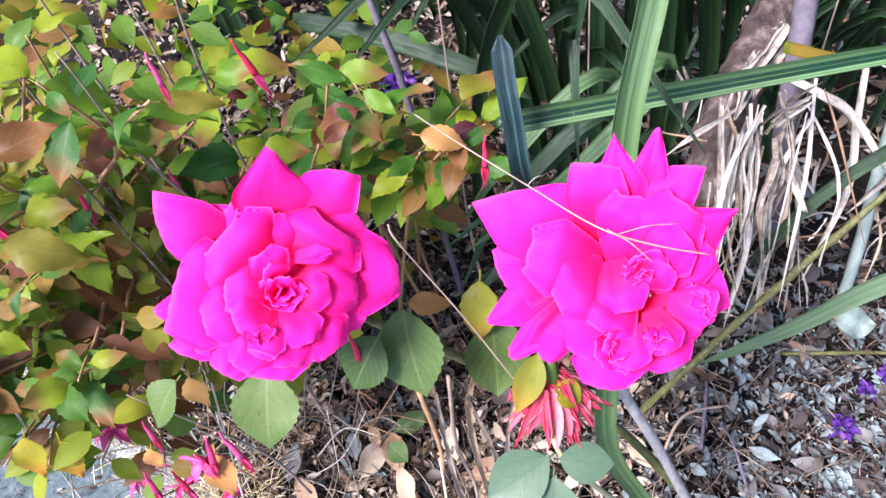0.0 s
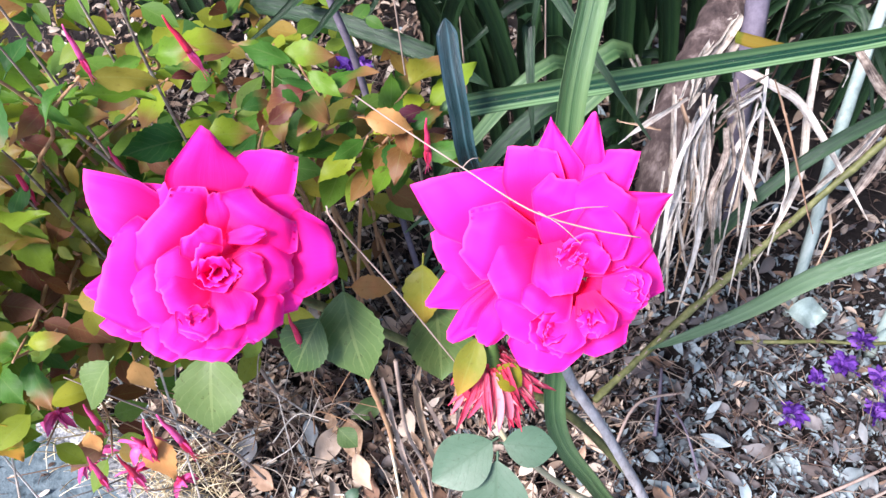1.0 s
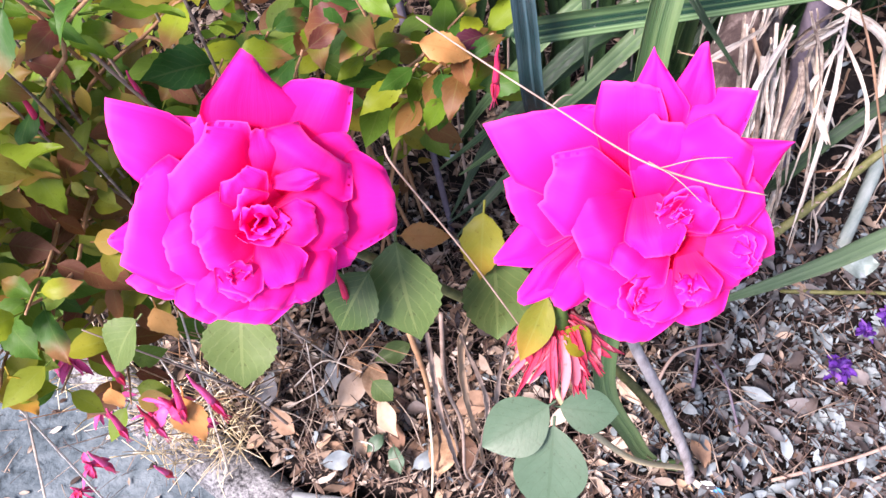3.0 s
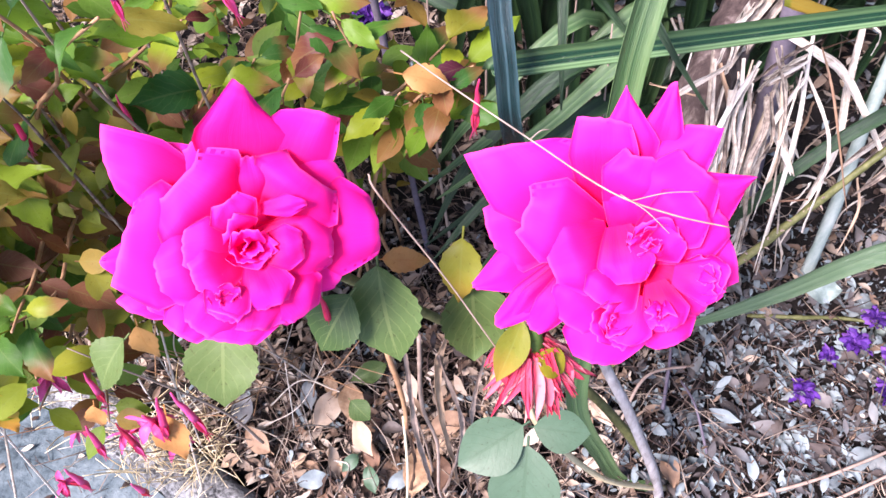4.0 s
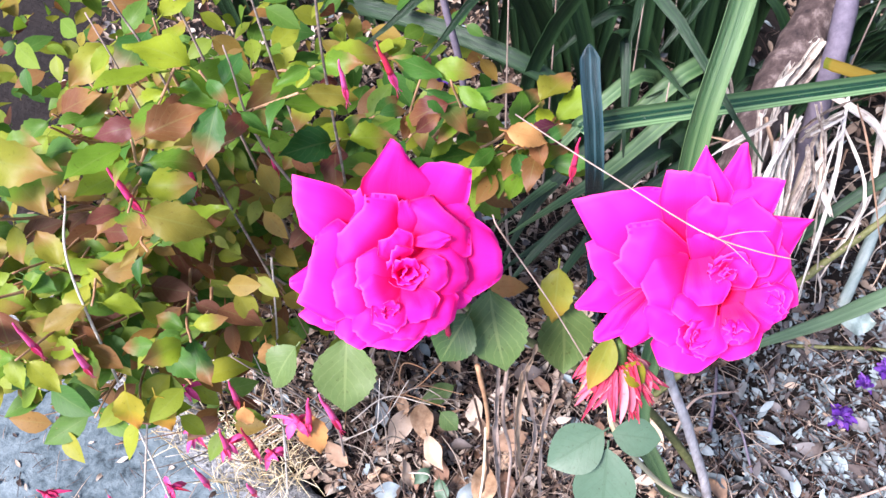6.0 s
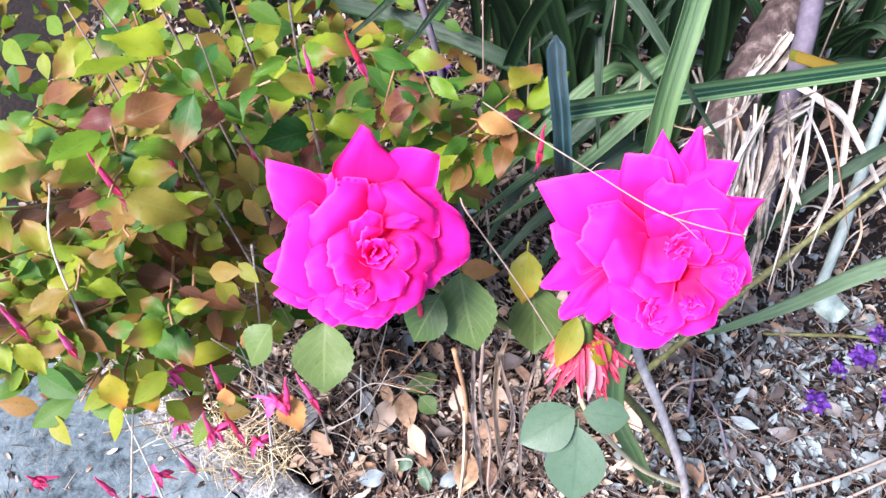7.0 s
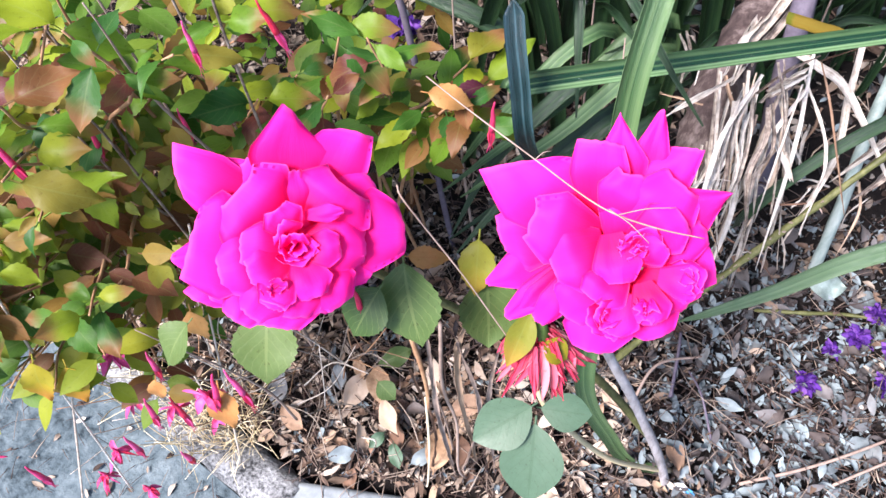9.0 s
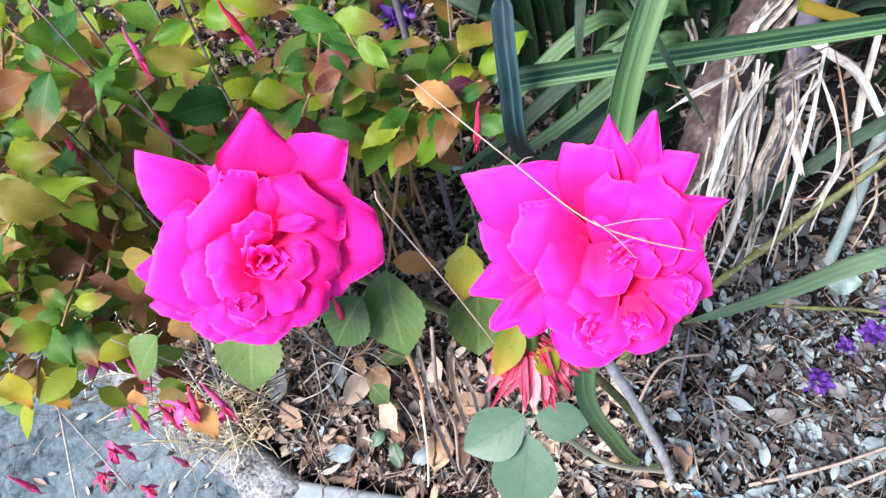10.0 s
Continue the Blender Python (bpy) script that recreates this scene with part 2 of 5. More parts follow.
M_DRYLEAF = grain_mat("dry_leaf", [(0.12, (0.05, 0.028, 0.018)), (0.3, (0.15, 0.085, 0.055)), (0.45, (0.26, 0.17, 0.11)), (0.6, (0.34, 0.24, 0.16)), (0.85, (0.46, 0.38, 0.30))], 80, 0.65, "object", 0.5, 0.002)
M_DRYGREY = grain_mat("dry_grey_leaf", [(0.12, (0.05, 0.038, 0.034)), (0.3, (0.09, 0.075, 0.068)), (0.5, (0.13, 0.12, 0.115)), (0.7, (0.14, 0.17, 0.175)), (0.98, (0.28, 0.34, 0.345))], 80, 0.55, "object", 0.5, 0.002)
M_KERB = grain_mat("rough_concrete", [(0.40, (0.02, 0.021, 0.022)), (0.5, (0.15, 0.155, 0.155)), (0.62, (0.34, 0.35, 0.345))], 210, 0.9, None, 0.8, 0.004)
M_KERB_SMOOTH = grain_mat("smooth_concrete", [(0.3, (0.11, 0.13, 0.14)), (0.5, (0.17, 0.195, 0.205)), (0.7, (0.25, 0.28, 0.285))], 60, 0.85, None, 0.3, 0.002)
M_PAVE = grain_mat("pavement_concrete", [(0.36, (0.012, 0.020, 0.024)), (0.46, (0.058, 0.082, 0.092)), (0.64, (0.13, 0.165, 0.175))], 45, 0.9, None, 1.0, 0.006)
M_TANLEAF = grain_mat("tan_leaf", [(0.3, (0.16, 0.085, 0.045)), (0.5, (0.36, 0.23, 0.135)), (0.7, (0.52, 0.38, 0.25))], 70, 0.6, None, 0.6, 0.003, 0.15)
M_SCRAP = grain_mat("white_plastic", [(0.3, (0.45, 0.5, 0.5)), (0.7, (0.75, 0.8, 0.8))], 60, 0.35, None, 0.3, 0.001)
M_SCRAP_BLUE = grain_mat("blue_plastic", [(0.3, (0.02, 0.12, 0.25)), (0.7, (0.08, 0.3, 0.5))], 60, 0.35, None, 0.3, 0.001)
M_SHADE_HEDGE = grain_mat("shade_hedge_leaves", [(0.3, (0.01, 0.02, 0.008)), (0.55, (0.03, 0.06, 0.018)), (0.8, (0.07, 0.12, 0.03))], 30, 0.7, None, 1.0, 0.03)
M_PURPLE = leaf_mat("purple_petal", [(0, (0.05, 0.015, 0.17)), (0.6, (0.13, 0.035, 0.34)), (1, (0.30, 0.12, 0.52))], 0.35, 0.5, vein=(0.4, 0.2, 0.7))
M_FUCHSIA = leaf_mat("fuchsia_flower", [(0, (0.78, 0.04, 0.09)), (0.4, (0.85, 0.06, 0.24)), (1, (0.88, 0.14, 0.42))], 0.3, 0.4, vein=(0.7, 0.2, 0.35))
M_SPENT = leaf_mat("spent_petal", [(0, (0.82, 0.04, 0.10)), (0.55, (0.88, 0.09, 0.19)), (0.88, (0.9, 0.34, 0.4)), (1, (0.7, 0.5, 0.25))], 0.35, 0.55, vein=(0.75, 0.35, 0.35))

# ---------------------------------------------------------------- mesh helpers
WORLD = {}


def mesh_of(name, verts, faces, uvs=None, smooth=True):
    me = bpy.data.meshes.new(name)
    me.from_pydata(verts, [], faces)
    if uvs is not None:
        lay = me.uv_layers.new(name="map")
        idx = np.empty(len(me.loops), dtype=np.int32)
        me.loops.foreach_get("vertex_index", idx)
        lay.data.foreach_set("uv", np.asarray(uvs, dtype=np.float32)[idx].ravel())
    if smooth:
        me.polygons.foreach_set("use_smooth", [True] * len(me.polygons))
    me.update()
    return me


def thing(name, at, label, category, group="", kind=""):
    ob = new(name)
    ob.location = at
    ob.empty_display_size = 0.05
    WORLD[ob] = Matrix.Translation(at)
    return tagged(ob, label, category, group, kind)


def part(name, me, material, parent=None, label="", m=None):
    """Links a mesh as one object under a thing or a part; m is its pose in the world."""
    ob = new(name, me)
    if material and not me.materials:
        me.materials.append(material)
    m = m or Matrix.Identity(4)
    if parent:
        ob.parent = parent
        ob.matrix_parent_inverse = WORLD[parent].inverted()
    ob.matrix_basis = m
    WORLD[ob] = m
    return tagged(ob, label)


def smooth_path(points, steps):
    """A Catmull-Rom curve through the points."""
    p = [Vector(q) for q in points]
    p = [p[0] * 2 - p[1]] + p + [p[-1] * 2 - p[-2]]
    out = []
    for i in range(1, len(p) - 2):
        for s in range(steps):
            t = s / steps
            a, b, c, d = p[i - 1], p[i], p[i + 1], p[i + 2]
            out.append(0.5 * ((2 * b) + (c - a) * t + (2 * a - 5 * b + 4 * c - d) * t * t + (3 * b - a - 3 * c + d) * t ** 3))
    out.append(p[-2].copy())
    return out


def tube_data(points, r0, r1, sides=7, steps=6, rough=0.0, base=0):
    path = smooth_path(points, steps)
    verts, faces, uvs = [], [], []
    ref = Vector((0.31, 0.77, 0.21))
    for i, c in enumerate(path):
        t = i / (len(path) - 1)
        d = (path[min(i + 1, len(path) - 1)] - path[max(i - 1, 0)]).normalized()
        a = d.cross(ref).normalized()
        b = d.cross(a)
        r = r0 + (r1 - r0) * t
        for k in range(sides):
            w = 2 * math.pi * k / sides
            rr = r * (1 + rough * noise.noise((c + a * math.cos(w) * 0.02 + b * math.sin(w) * 0.02) * 60))
            verts.append(c + (a * math.cos(w) + b * math.sin(w)) * rr)
            uvs.append((k / sides, t))
    n = len(path)
    for i in range(n - 1):
        for k in range(sides):
            k2 = (k + 1) % sides
            faces.append((base + i * sides + k, base + i * sides + k2, base + (i + 1) * sides + k2, base + (i + 1) * sides + k))
    faces.append(tuple(base + k for k in reversed(range(sides))))
    faces.append(tuple(base + (n - 1) * sides + k for k in range(sides)))
    return verts, faces, uvs


def tube(name, points, r0, r1, sides=7, steps=6, rough=0.0):
    return mesh_of(name, *tube_data(points, r0, r1, sides, steps, rough))


def ribbon(name, points, width, normal, fold=0.25, steps=7, taper=(0.8, 0.15), thick=0.0012, crinkle=0.0, twist=0.0, seed=0):
    """A strap leaf: a keeled band of some thickness along a path. taper: share of the width at its foot, and where the tip begins to narrow (from its end)."""
    path = smooth_path(points, steps)
    n = len(path)
    up0 = Vector(normal).normalized()
    top, bot, uvs = [], [], []
    cols = (-1, -0.55, 0, 0.55, 1)
    for i, c in enumerate(path):
        t = i / (n - 1)
        d = (path[min(i + 1, n - 1)] - path[max(i - 1, 0)]).normalized()
        side = d.cross(up0).normalized()
        up = side.cross(d).normalized()
        a = twist * t + crinkle * 6 * noise.noise(Vector((t * 6, seed * 3.1, 0)))
        side, up = side * math.cos(a) + up * math.sin(a), up * math.cos(a) - side * math.sin(a)
        w = width * 0.5 * (taper[0] + (1 - taper[0]) * min(1, t * 2.5)) * min(1.0, max(0.03, (1 - t) / taper[1]) ** 0.7)
        w *= 1 + crinkle * 3 * noise.noise(Vector((t * 9, seed * 1.7, 4)))
        for u in cols:
            lift = fold * w * (abs(u) - 0.4) + crinkle * 0.03 * noise.noise(Vector((t * 14, u * 1.5, seed)))
            q = c + side * (u * w) + up * lift
            top.append(q + up * thick * 0.5)
            bot.append(q - up * thick * 0.5)
            uvs.append((u * 0.5 + 0.5, t * 6))
    k = len(cols)
    verts = top + bot
    o = len(top)
    faces = []
    for i in range(n - 1):
        for j in range(k - 1):
            q = (i * k + j, i * k + j + 1, (i + 1) * k + j + 1, (i + 1) * k + j)
            faces.append(q)
            faces.append(tuple(o + v for v in reversed(q)))
        for j, flip in ((0, 1), (k - 1, 0)):
            q = (i * k + j, (i + 1) * k + j, o + (i + 1) * k + j, o + i * k + j)
            faces.append(q if not flip else q[::-1])
    faces.append(tuple((n - 1) * k + j for j in range(k)) + tuple(o + (n - 1) * k + j for j in reversed(range(k))))
    return mesh_of(name, verts, faces, uvs + uvs)


def leaf_data(length, width, fold=0.25, droop=0.3, serrate=0.0, wave=0.0, rows=8, stalk=0.25, widest=0.42, seed=0, tip=1.0):
    """A leaf along +y with its face to +z: a folded, drooping blade with a pointed tip on a short stalk."""
    verts, faces, uvs = [], [], []
    cols = (-1, -0.5, 0, 0.5, 1)
    s0 = length * stalk
    for i in range(rows + 1):
        t = i / rows
        if t < widest:
            w = math.sin(t / widest * math.pi / 2) ** 0.75
        else:
            q = (t - widest) / (1 - widest)
            w = max(0.0, math.cos(q * math.pi / 2)) ** (0.75 + 0.35 * tip * q)
        w *= width * 0.5
        if serrate and 0 < i < rows:
            w *= 1 + serrate * (1 if i % 2 else -1)
        y = s0 + length * t
        z = -droop * length * t * t
        for u in cols:
            zz = z + fold * abs(u) * w + wave * width * math.sin(t * 9 + seed + (1.5 if u > 0 else 0)) * abs(u)
            verts.append((u * w, y + (0.10 * abs(u) * w if serrate else 0), zz))
            uvs.append((u * 0.5 + 0.5, t))
    k = len(cols)
    for i in range(rows):
        for j in range(k - 1):
            faces.append((i * k + j, i * k + j + 1, (i + 1) * k + j + 1, (i + 1) * k + j))
    b = len(verts)
    r = max(0.0006, length * 0.016)
    for y in (0, s0 + length * 0.06):
        for x, z in ((-r, 0.3 * r), (r, 0.3 * r), (0, -1.4 * r)):
            verts.append((x, y, z - 0.0004))
            uvs.append((0.5, 0.02))
    for a in range(3):
        c = (a + 1) % 3
        faces.append((b + a, b + c, b + 3 + c, b + 3 + a))
    return verts, faces, uvs


def leaf_mesh(name, *args, **kw):
    return mesh_of(name, *leaf_data(*args, **kw))


def aim(at, along, face, size=1.0):
    """A pose whose +y runs along a direction and whose +z faces another as well as it can."""
    y = Vector(along).normalized()
    x = y.cross(Vector(face))
    if x.length < 1e-5:
        x = y.orthogonal()
    x.normalize()
    z = x.cross(y)
    m = Matrix((x, y, z)).transposed().to_4x4()
    return Matrix.Translation(at) @ m @ Matrix.Diagonal((size, size, size, 1))


class Heap:
    """Many small pieces joined into one mesh."""

    def __init__(self):
        self.v, self.f, self.u = [], [], []

    def add(self, data, m):
        b = len(self.v)
        self.v += [m @ Vector(q) for q in data[0]]
        self.f += [tuple(b + i for i in q) for q in data[1]]
        self.u += data[2]

    def mesh(self, name):
        return mesh_of(name, self.v, self.f, self.u)


rng = random.Random(7)
U = rng.uniform

# ---------------------------------------------------------------- ground, pavement, kerb
KERB_JOINT = Vector((-0.292, 0.231, 0))
DIR_A = Vector((-0.83, 0.56, 0)).normalized()
DIR_B = Vector((0.994, -0.110, 0)).normalized()


def in_bed(x, y, margin=0.0):
    """True on the bed's side of the kerb."""
    q = Vector((x, y, 0)) - KERB_JOINT
    na, nb = Vector((0.56, 0.83, 0)), Vector((0.110, 0.994, 0))
    return (q.dot(na) > margin) if x < KERB_JOINT.x else (q.dot(nb) > margin)


def axis(lo, hi, step, far):
    a = list(np.arange(lo, hi + 1e-6, step))
    g, out = step, []
    e = hi
    while e < far:
        g *= 1.7
        e += g
        out.append(e)
    g, pre = step, []
    e = lo
    while e > -far:
        g *= 1.7
        e -= g
        pre.append(e)
    return pre[::-1] + a + out


def build_ground():
    xs, ys = axis(-1.3, 1.1, 0.025, 400), axis(0.1, 1.9, 0.025, 400)
    verts = []
    for y in ys:
        for x in xs:
            z = 0.02 * noise.noise(Vector((x * 4, y * 4, 0))) + 0.012 * noise.noise(Vector((x * 17, y * 17, 3))) - 0.012
            z *= 1 if abs(x) < 3 and abs(y) < 3 else 0.3
            if not in_bed(x, y, -0.03):
                z = -0.05
            verts.append((x, y, z))
    n = len(xs)
    faces = [(j * n + i, j * n + i + 1, (j + 1) * n + i + 1, (j + 1) * n + i) for j in range(len(ys) - 1) for i in range(n - 1)]
    g = part("ground", mesh_of("ground", verts, faces), M_SOIL_SHADED)
    tagged(g, "dark brown garden soil under dry leaf litter, blackened to stand for plant shade", "ground", kind="structure")
    return g


def block(name, a, along, inward, length, width, z0, z1, round_r, material, label, parent=None, segs=24, jitter=0.0):
    """A kerb stone with a rounded top, from a along a direction; its inner face runs through a."""
    prof = [(0, z0), (0, z1 - round_r)]
    for i in range(1, 6):
        w = i / 6 * math.pi / 2
        prof.append((round_r * (1 - math.cos(w)), z1 - round_r + round_r * math.sin(w)))
    for i in range(0, 6):
        w = i / 6 * math.pi / 2
        prof.append((width - round_r + round_r * math.sin(w), z1 - round_r + round_r * math.cos(w)))
    prof += [(width, z1 - round_r), (width, z0)]
    verts = []
    for s in range(segs + 1):
        for d, z in prof:
            q = a + along * (length * s / segs) - inward * d + Vector((0, 0, z))
            q += Vector((0, 0, 1)) * jitter * noise.noise(q * 45) - inward * jitter * noise.noise(q * 38 + Vector((5, 0, 0)))
            verts.append(q)
    k = len(prof)
    faces = [(s * k + j, s * k + j + 1, (s + 1) * k + j + 1, (s + 1) * k + j) for s in range(segs) for j in range(k - 1)]
    faces += [tuple(range(k))[::-1], tuple(segs * k + j for j in range(k))]
    return tagged(part(name, mesh_of(name, verts, faces), material, parent), label, "kerb", "kerb stones", "structure")


ground = build_ground()
block("kerb", KERB_JOINT + DIR_A * 0.004, DIR_A, Vector((0.56, 0.83, 0)).normalized(), 6.0, 0.072, -0.1, 0.032, 0.03, M_KERB,
      "rough weathered grey concrete kerb edging the bed", segs=420, jitter=0.006)
block("kerb", KERB_JOINT - DIR_B * 0.03, DIR_B, Vector((0.110, 0.994, 0)).normalized(), 6.0, 0.1, -0.1, 0.027, 0.012, M_KERB_SMOOTH,
      "smooth pale bluish concrete kerb edging the bed", segs=60, jitter=0.0015)


def build_pavement():
    z = -0.035
    pts = [(-6.9966, 4.765), (-0.3386, 0.171), (-0.30, 0.134), (1.4, -0.053), (7, -0.67), (7, -9), (-7, -9)]
    verts = [(x, y, z) for x, y in pts] + [(x, y, z - 0.08) for x, y in pts]
    n = len(pts)
    faces = [tuple(range(n))[::-1], tuple(range(n, 2 * n))] + [(i, (i + 1) % n, n + (i + 1) % n, n + i) for i in range(n)]
    p = part("pavement", mesh_of("pavement", verts, faces, smooth=False), M_PAVE)
    tagged(p, "bluish grey concrete path beside the kerb", "pavement", kind="structure")


build_pavement()



def hedge(name, x0, y0, x1, y1, depth, height, label):
    """A plain clipped hedge with an uneven leafy face, unseen and added to block low light."""
    a, b = Vector((x0, y0, 0)), Vector((x1, y1, 0))
    d = (b - a).normalized()
    out = Vector((-d.y, d.x, 0))
    prof = [(0, -.05), (0, height * .25), (0, height * .5), (0, height * .75), (0, height), (depth * .5, height * 1.03), (depth, height), (depth, -.05)]
    n = int((b - a).length / 0.15)
    verts = []
    for i in range(n + 1):
        for o, z in prof:
            q = a.lerp(b, i / n) + out * o + Vector((0, 0, z))
            verts.append(q + out * 0.22 * noise.noise(q * 2.3) + Vector((0, 0, 0.1 * noise.noise(q * 3.1))) + out * 0.1 * noise.noise(q * 7))
    k = len(prof)
    faces = [(i * k + j, i * k + j + 1, (i + 1) * k + j + 1, (i + 1) * k + j) for i in range(n) for j in range(k - 1)]
    faces += [tuple(range(k)), tuple(n * k + j for j in reversed(range(k)))]
    tagged(part(name, mesh_of(name, verts, faces, smooth=False), M_SHADE_HEDGE), label, "hedge", kind="structure")


# Both stand out of view and only keep low sky light off the bed.
hedge("backdrop", 3.4, 2.5, -3.2, 3.4, 0.9, 2.3, "unseen dark green hedge added behind the plants to block low light")
hedge("backdrop", 2.6, -0.3, 3.4, 3.2, 0.9, 2.0, "unseen dark green hedge added beside the bed to block low light")

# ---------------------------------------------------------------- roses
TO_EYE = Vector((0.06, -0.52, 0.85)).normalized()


def petal_mesh(foot, tip, width, slant, point, roll, belly, cup, seed, rows=12, cols=11):
    """A petal in the flower's own frame (z out of its face, millimetres): an arched blade from foot to tip that cups inwards,
    turns its rim back by roll and ends square (point 0) to pointed (point 1); slant draws one corner out."""
    foot, tip = Vector(foot) * 0.001, Vector(tip) * 0.001
    along = tip - foot
    ln = along.length
    d = along / ln
    side = d.cross(Vector((0, 0, 1))).normalized()
    nrm = side.cross(d).normalized()
    width *= 0.001
    blunt = 0.80 * (1 - point)
    skew = noise.noise(Vector((seed, 3.3, 1.7))) * 0.5
    front, back, uvs = [], [], []
    for i in range(rows + 1):
        s = i / rows
        wide = 0.60 + 0.08 * (1 - point)
        if s < wide:
            w = 0.42 + 0.58 * (s / wide) ** 0.9
        else:
            w = 1 - ((s - wide) / (1 - wide)) ** (1.25 - 0.35 * point) * (1 - blunt)
        w = max(w, 0.03) * width * 0.5
        for j in range(cols):
            u = j / (cols - 1) * 2 - 1
            out = belly * ln * math.sin(s * math.pi) + cup * w * u * u
            out -= roll * width * 1.3 * max(0.0, abs(u) - 0.5) ** 1.3 * s
            out -= roll * ln * 2.6 * max(0.0, s - 0.7) ** 1.5
            out += 0.0040 * noise.noise(Vector((u * 1.4 + seed * 7.3, s * 2.0, seed))) * s
            out += 0.0013 * noise.noise(Vector((u * 3.6 + seed * 3.1, s * 5.0, seed * 2))) * s
            fray = 0.0012 * noise.noise(Vector((u * 4.0, seed * 5.7, s * 2))) * s * s
            q = foot + along * (s + (slant * u - 0.05 * u * u) * s ** 3) + d * fray + side * (u * w + skew * width * 0.25 * s * s) + nrm * out
            front.append(q + nrm * 0.00025)
            back.append(q - nrm * 0.00025)
            uvs.append((u * 0.5 + 0.5, s))
    n = len(front)
    faces = []
    for i in range(rows):
        for j in range(cols - 1):
            q = (i * cols + j, i * cols + j + 1, (i + 1) * cols + j + 1, (i + 1) * cols + j)
            faces.append(q)
            faces.append(tuple(n + v for v in reversed(q)))
        for j in (0, cols - 1):
            q = (i * cols + j, (i + 1) * cols + j, n + (i + 1) * cols + j, n + i * cols + j)
            faces.append(q if j else q[::-1])
    for j in range(cols - 1):
        b = rows * cols + j
        faces.append((b, b + 1, n + b + 1, n + b))
    return mesh_of("petal", front + back, faces, uvs + uvs)


def bloom(bush, m, guard, middle, inner, hearts, label, seed):
    """A loose double rose: calyx, guard petals, folded middle petals, inner petals and tight whorls round its hearts.
    A petal: foot and tip (millimetres), width, slant, point; a heart: its place, size, and the direction and spread of its folds."""
    g = random.Random(seed)
    cal = tube_data([(0, -.004, -0.052), (0, -.004, -0.042), (0, -.004, -0.034), (0, -.004, -0.026)], 0.003, 0.009, 10, 3)
    head = part("bloom", mesh_of("bloom", *cal), M_SEPAL, bush, label, m)
    for k in range(5):
        a = m @ Matrix.Translation((0, -.004, -.034)) @ Matrix.Rotation(k * 1.2566, 4, "Z") @ Matrix.Translation((0.006, 0, 0)) @ Matrix.Rotation(-math.pi / 2, 4, "Z") @ Matrix.Rotation(radians(-50), 4, "X")
        part("sepal", leaf_mesh("sepal", 0.028, 0.008, droop=0.2, stalk=0.02), M_SEPAL, head, "", a)
    for tier, roll, belly, cup in ((guard, 0.2, 0.04, 0.03), (middle, 0.4, 0.09, 0.0), (inner, 0.25, 0.06, 0.08)):
        for fx, fy, fz, tx, ty, tz, width, slant, point in tier:
            part("petal", petal_mesh((fx, fy, fz), (tx, ty, tz), width, slant, point, roll, belly, cup, g.random() * 9), M_PETAL, head, "", m)
    for hx, hy, hz, size, turn, fan in hearts:
        for k in range(7):
            a, r = turn + fan * (math.fmod(k * 0.382, 1) - .5) + g.uniform(-.3, .3), (1.5 + g.uniform(1.3, 2.3) * k) * size
            c, s = math.cos(a), math.sin(a)
            part("petal", petal_mesh((hx + c * r * .4, hy + s * r * .4, hz - 15), (hx + c * r, hy + s * r, hz + g.uniform(-1, 5) - .5 * k), (9 + 2.6 * k) * size * g.uniform(.8, 1.2), g.uniform(-.25, .25), g.uniform(0, .7),
                                     g.uniform(.1, .35), .05, g.uniform(.25, .7), g.random() * 9), M_PETAL, head, "", m)
    return head


def facing(at, right, up):
    """The pose of a flower whose face looks along right x up."""
    x = Vector(right).normalized()
    z = x.cross(Vector(up)).normalized()
    return Matrix.Translation(at) @ Matrix((x, z.cross(x), z)).transposed().to_4x4()


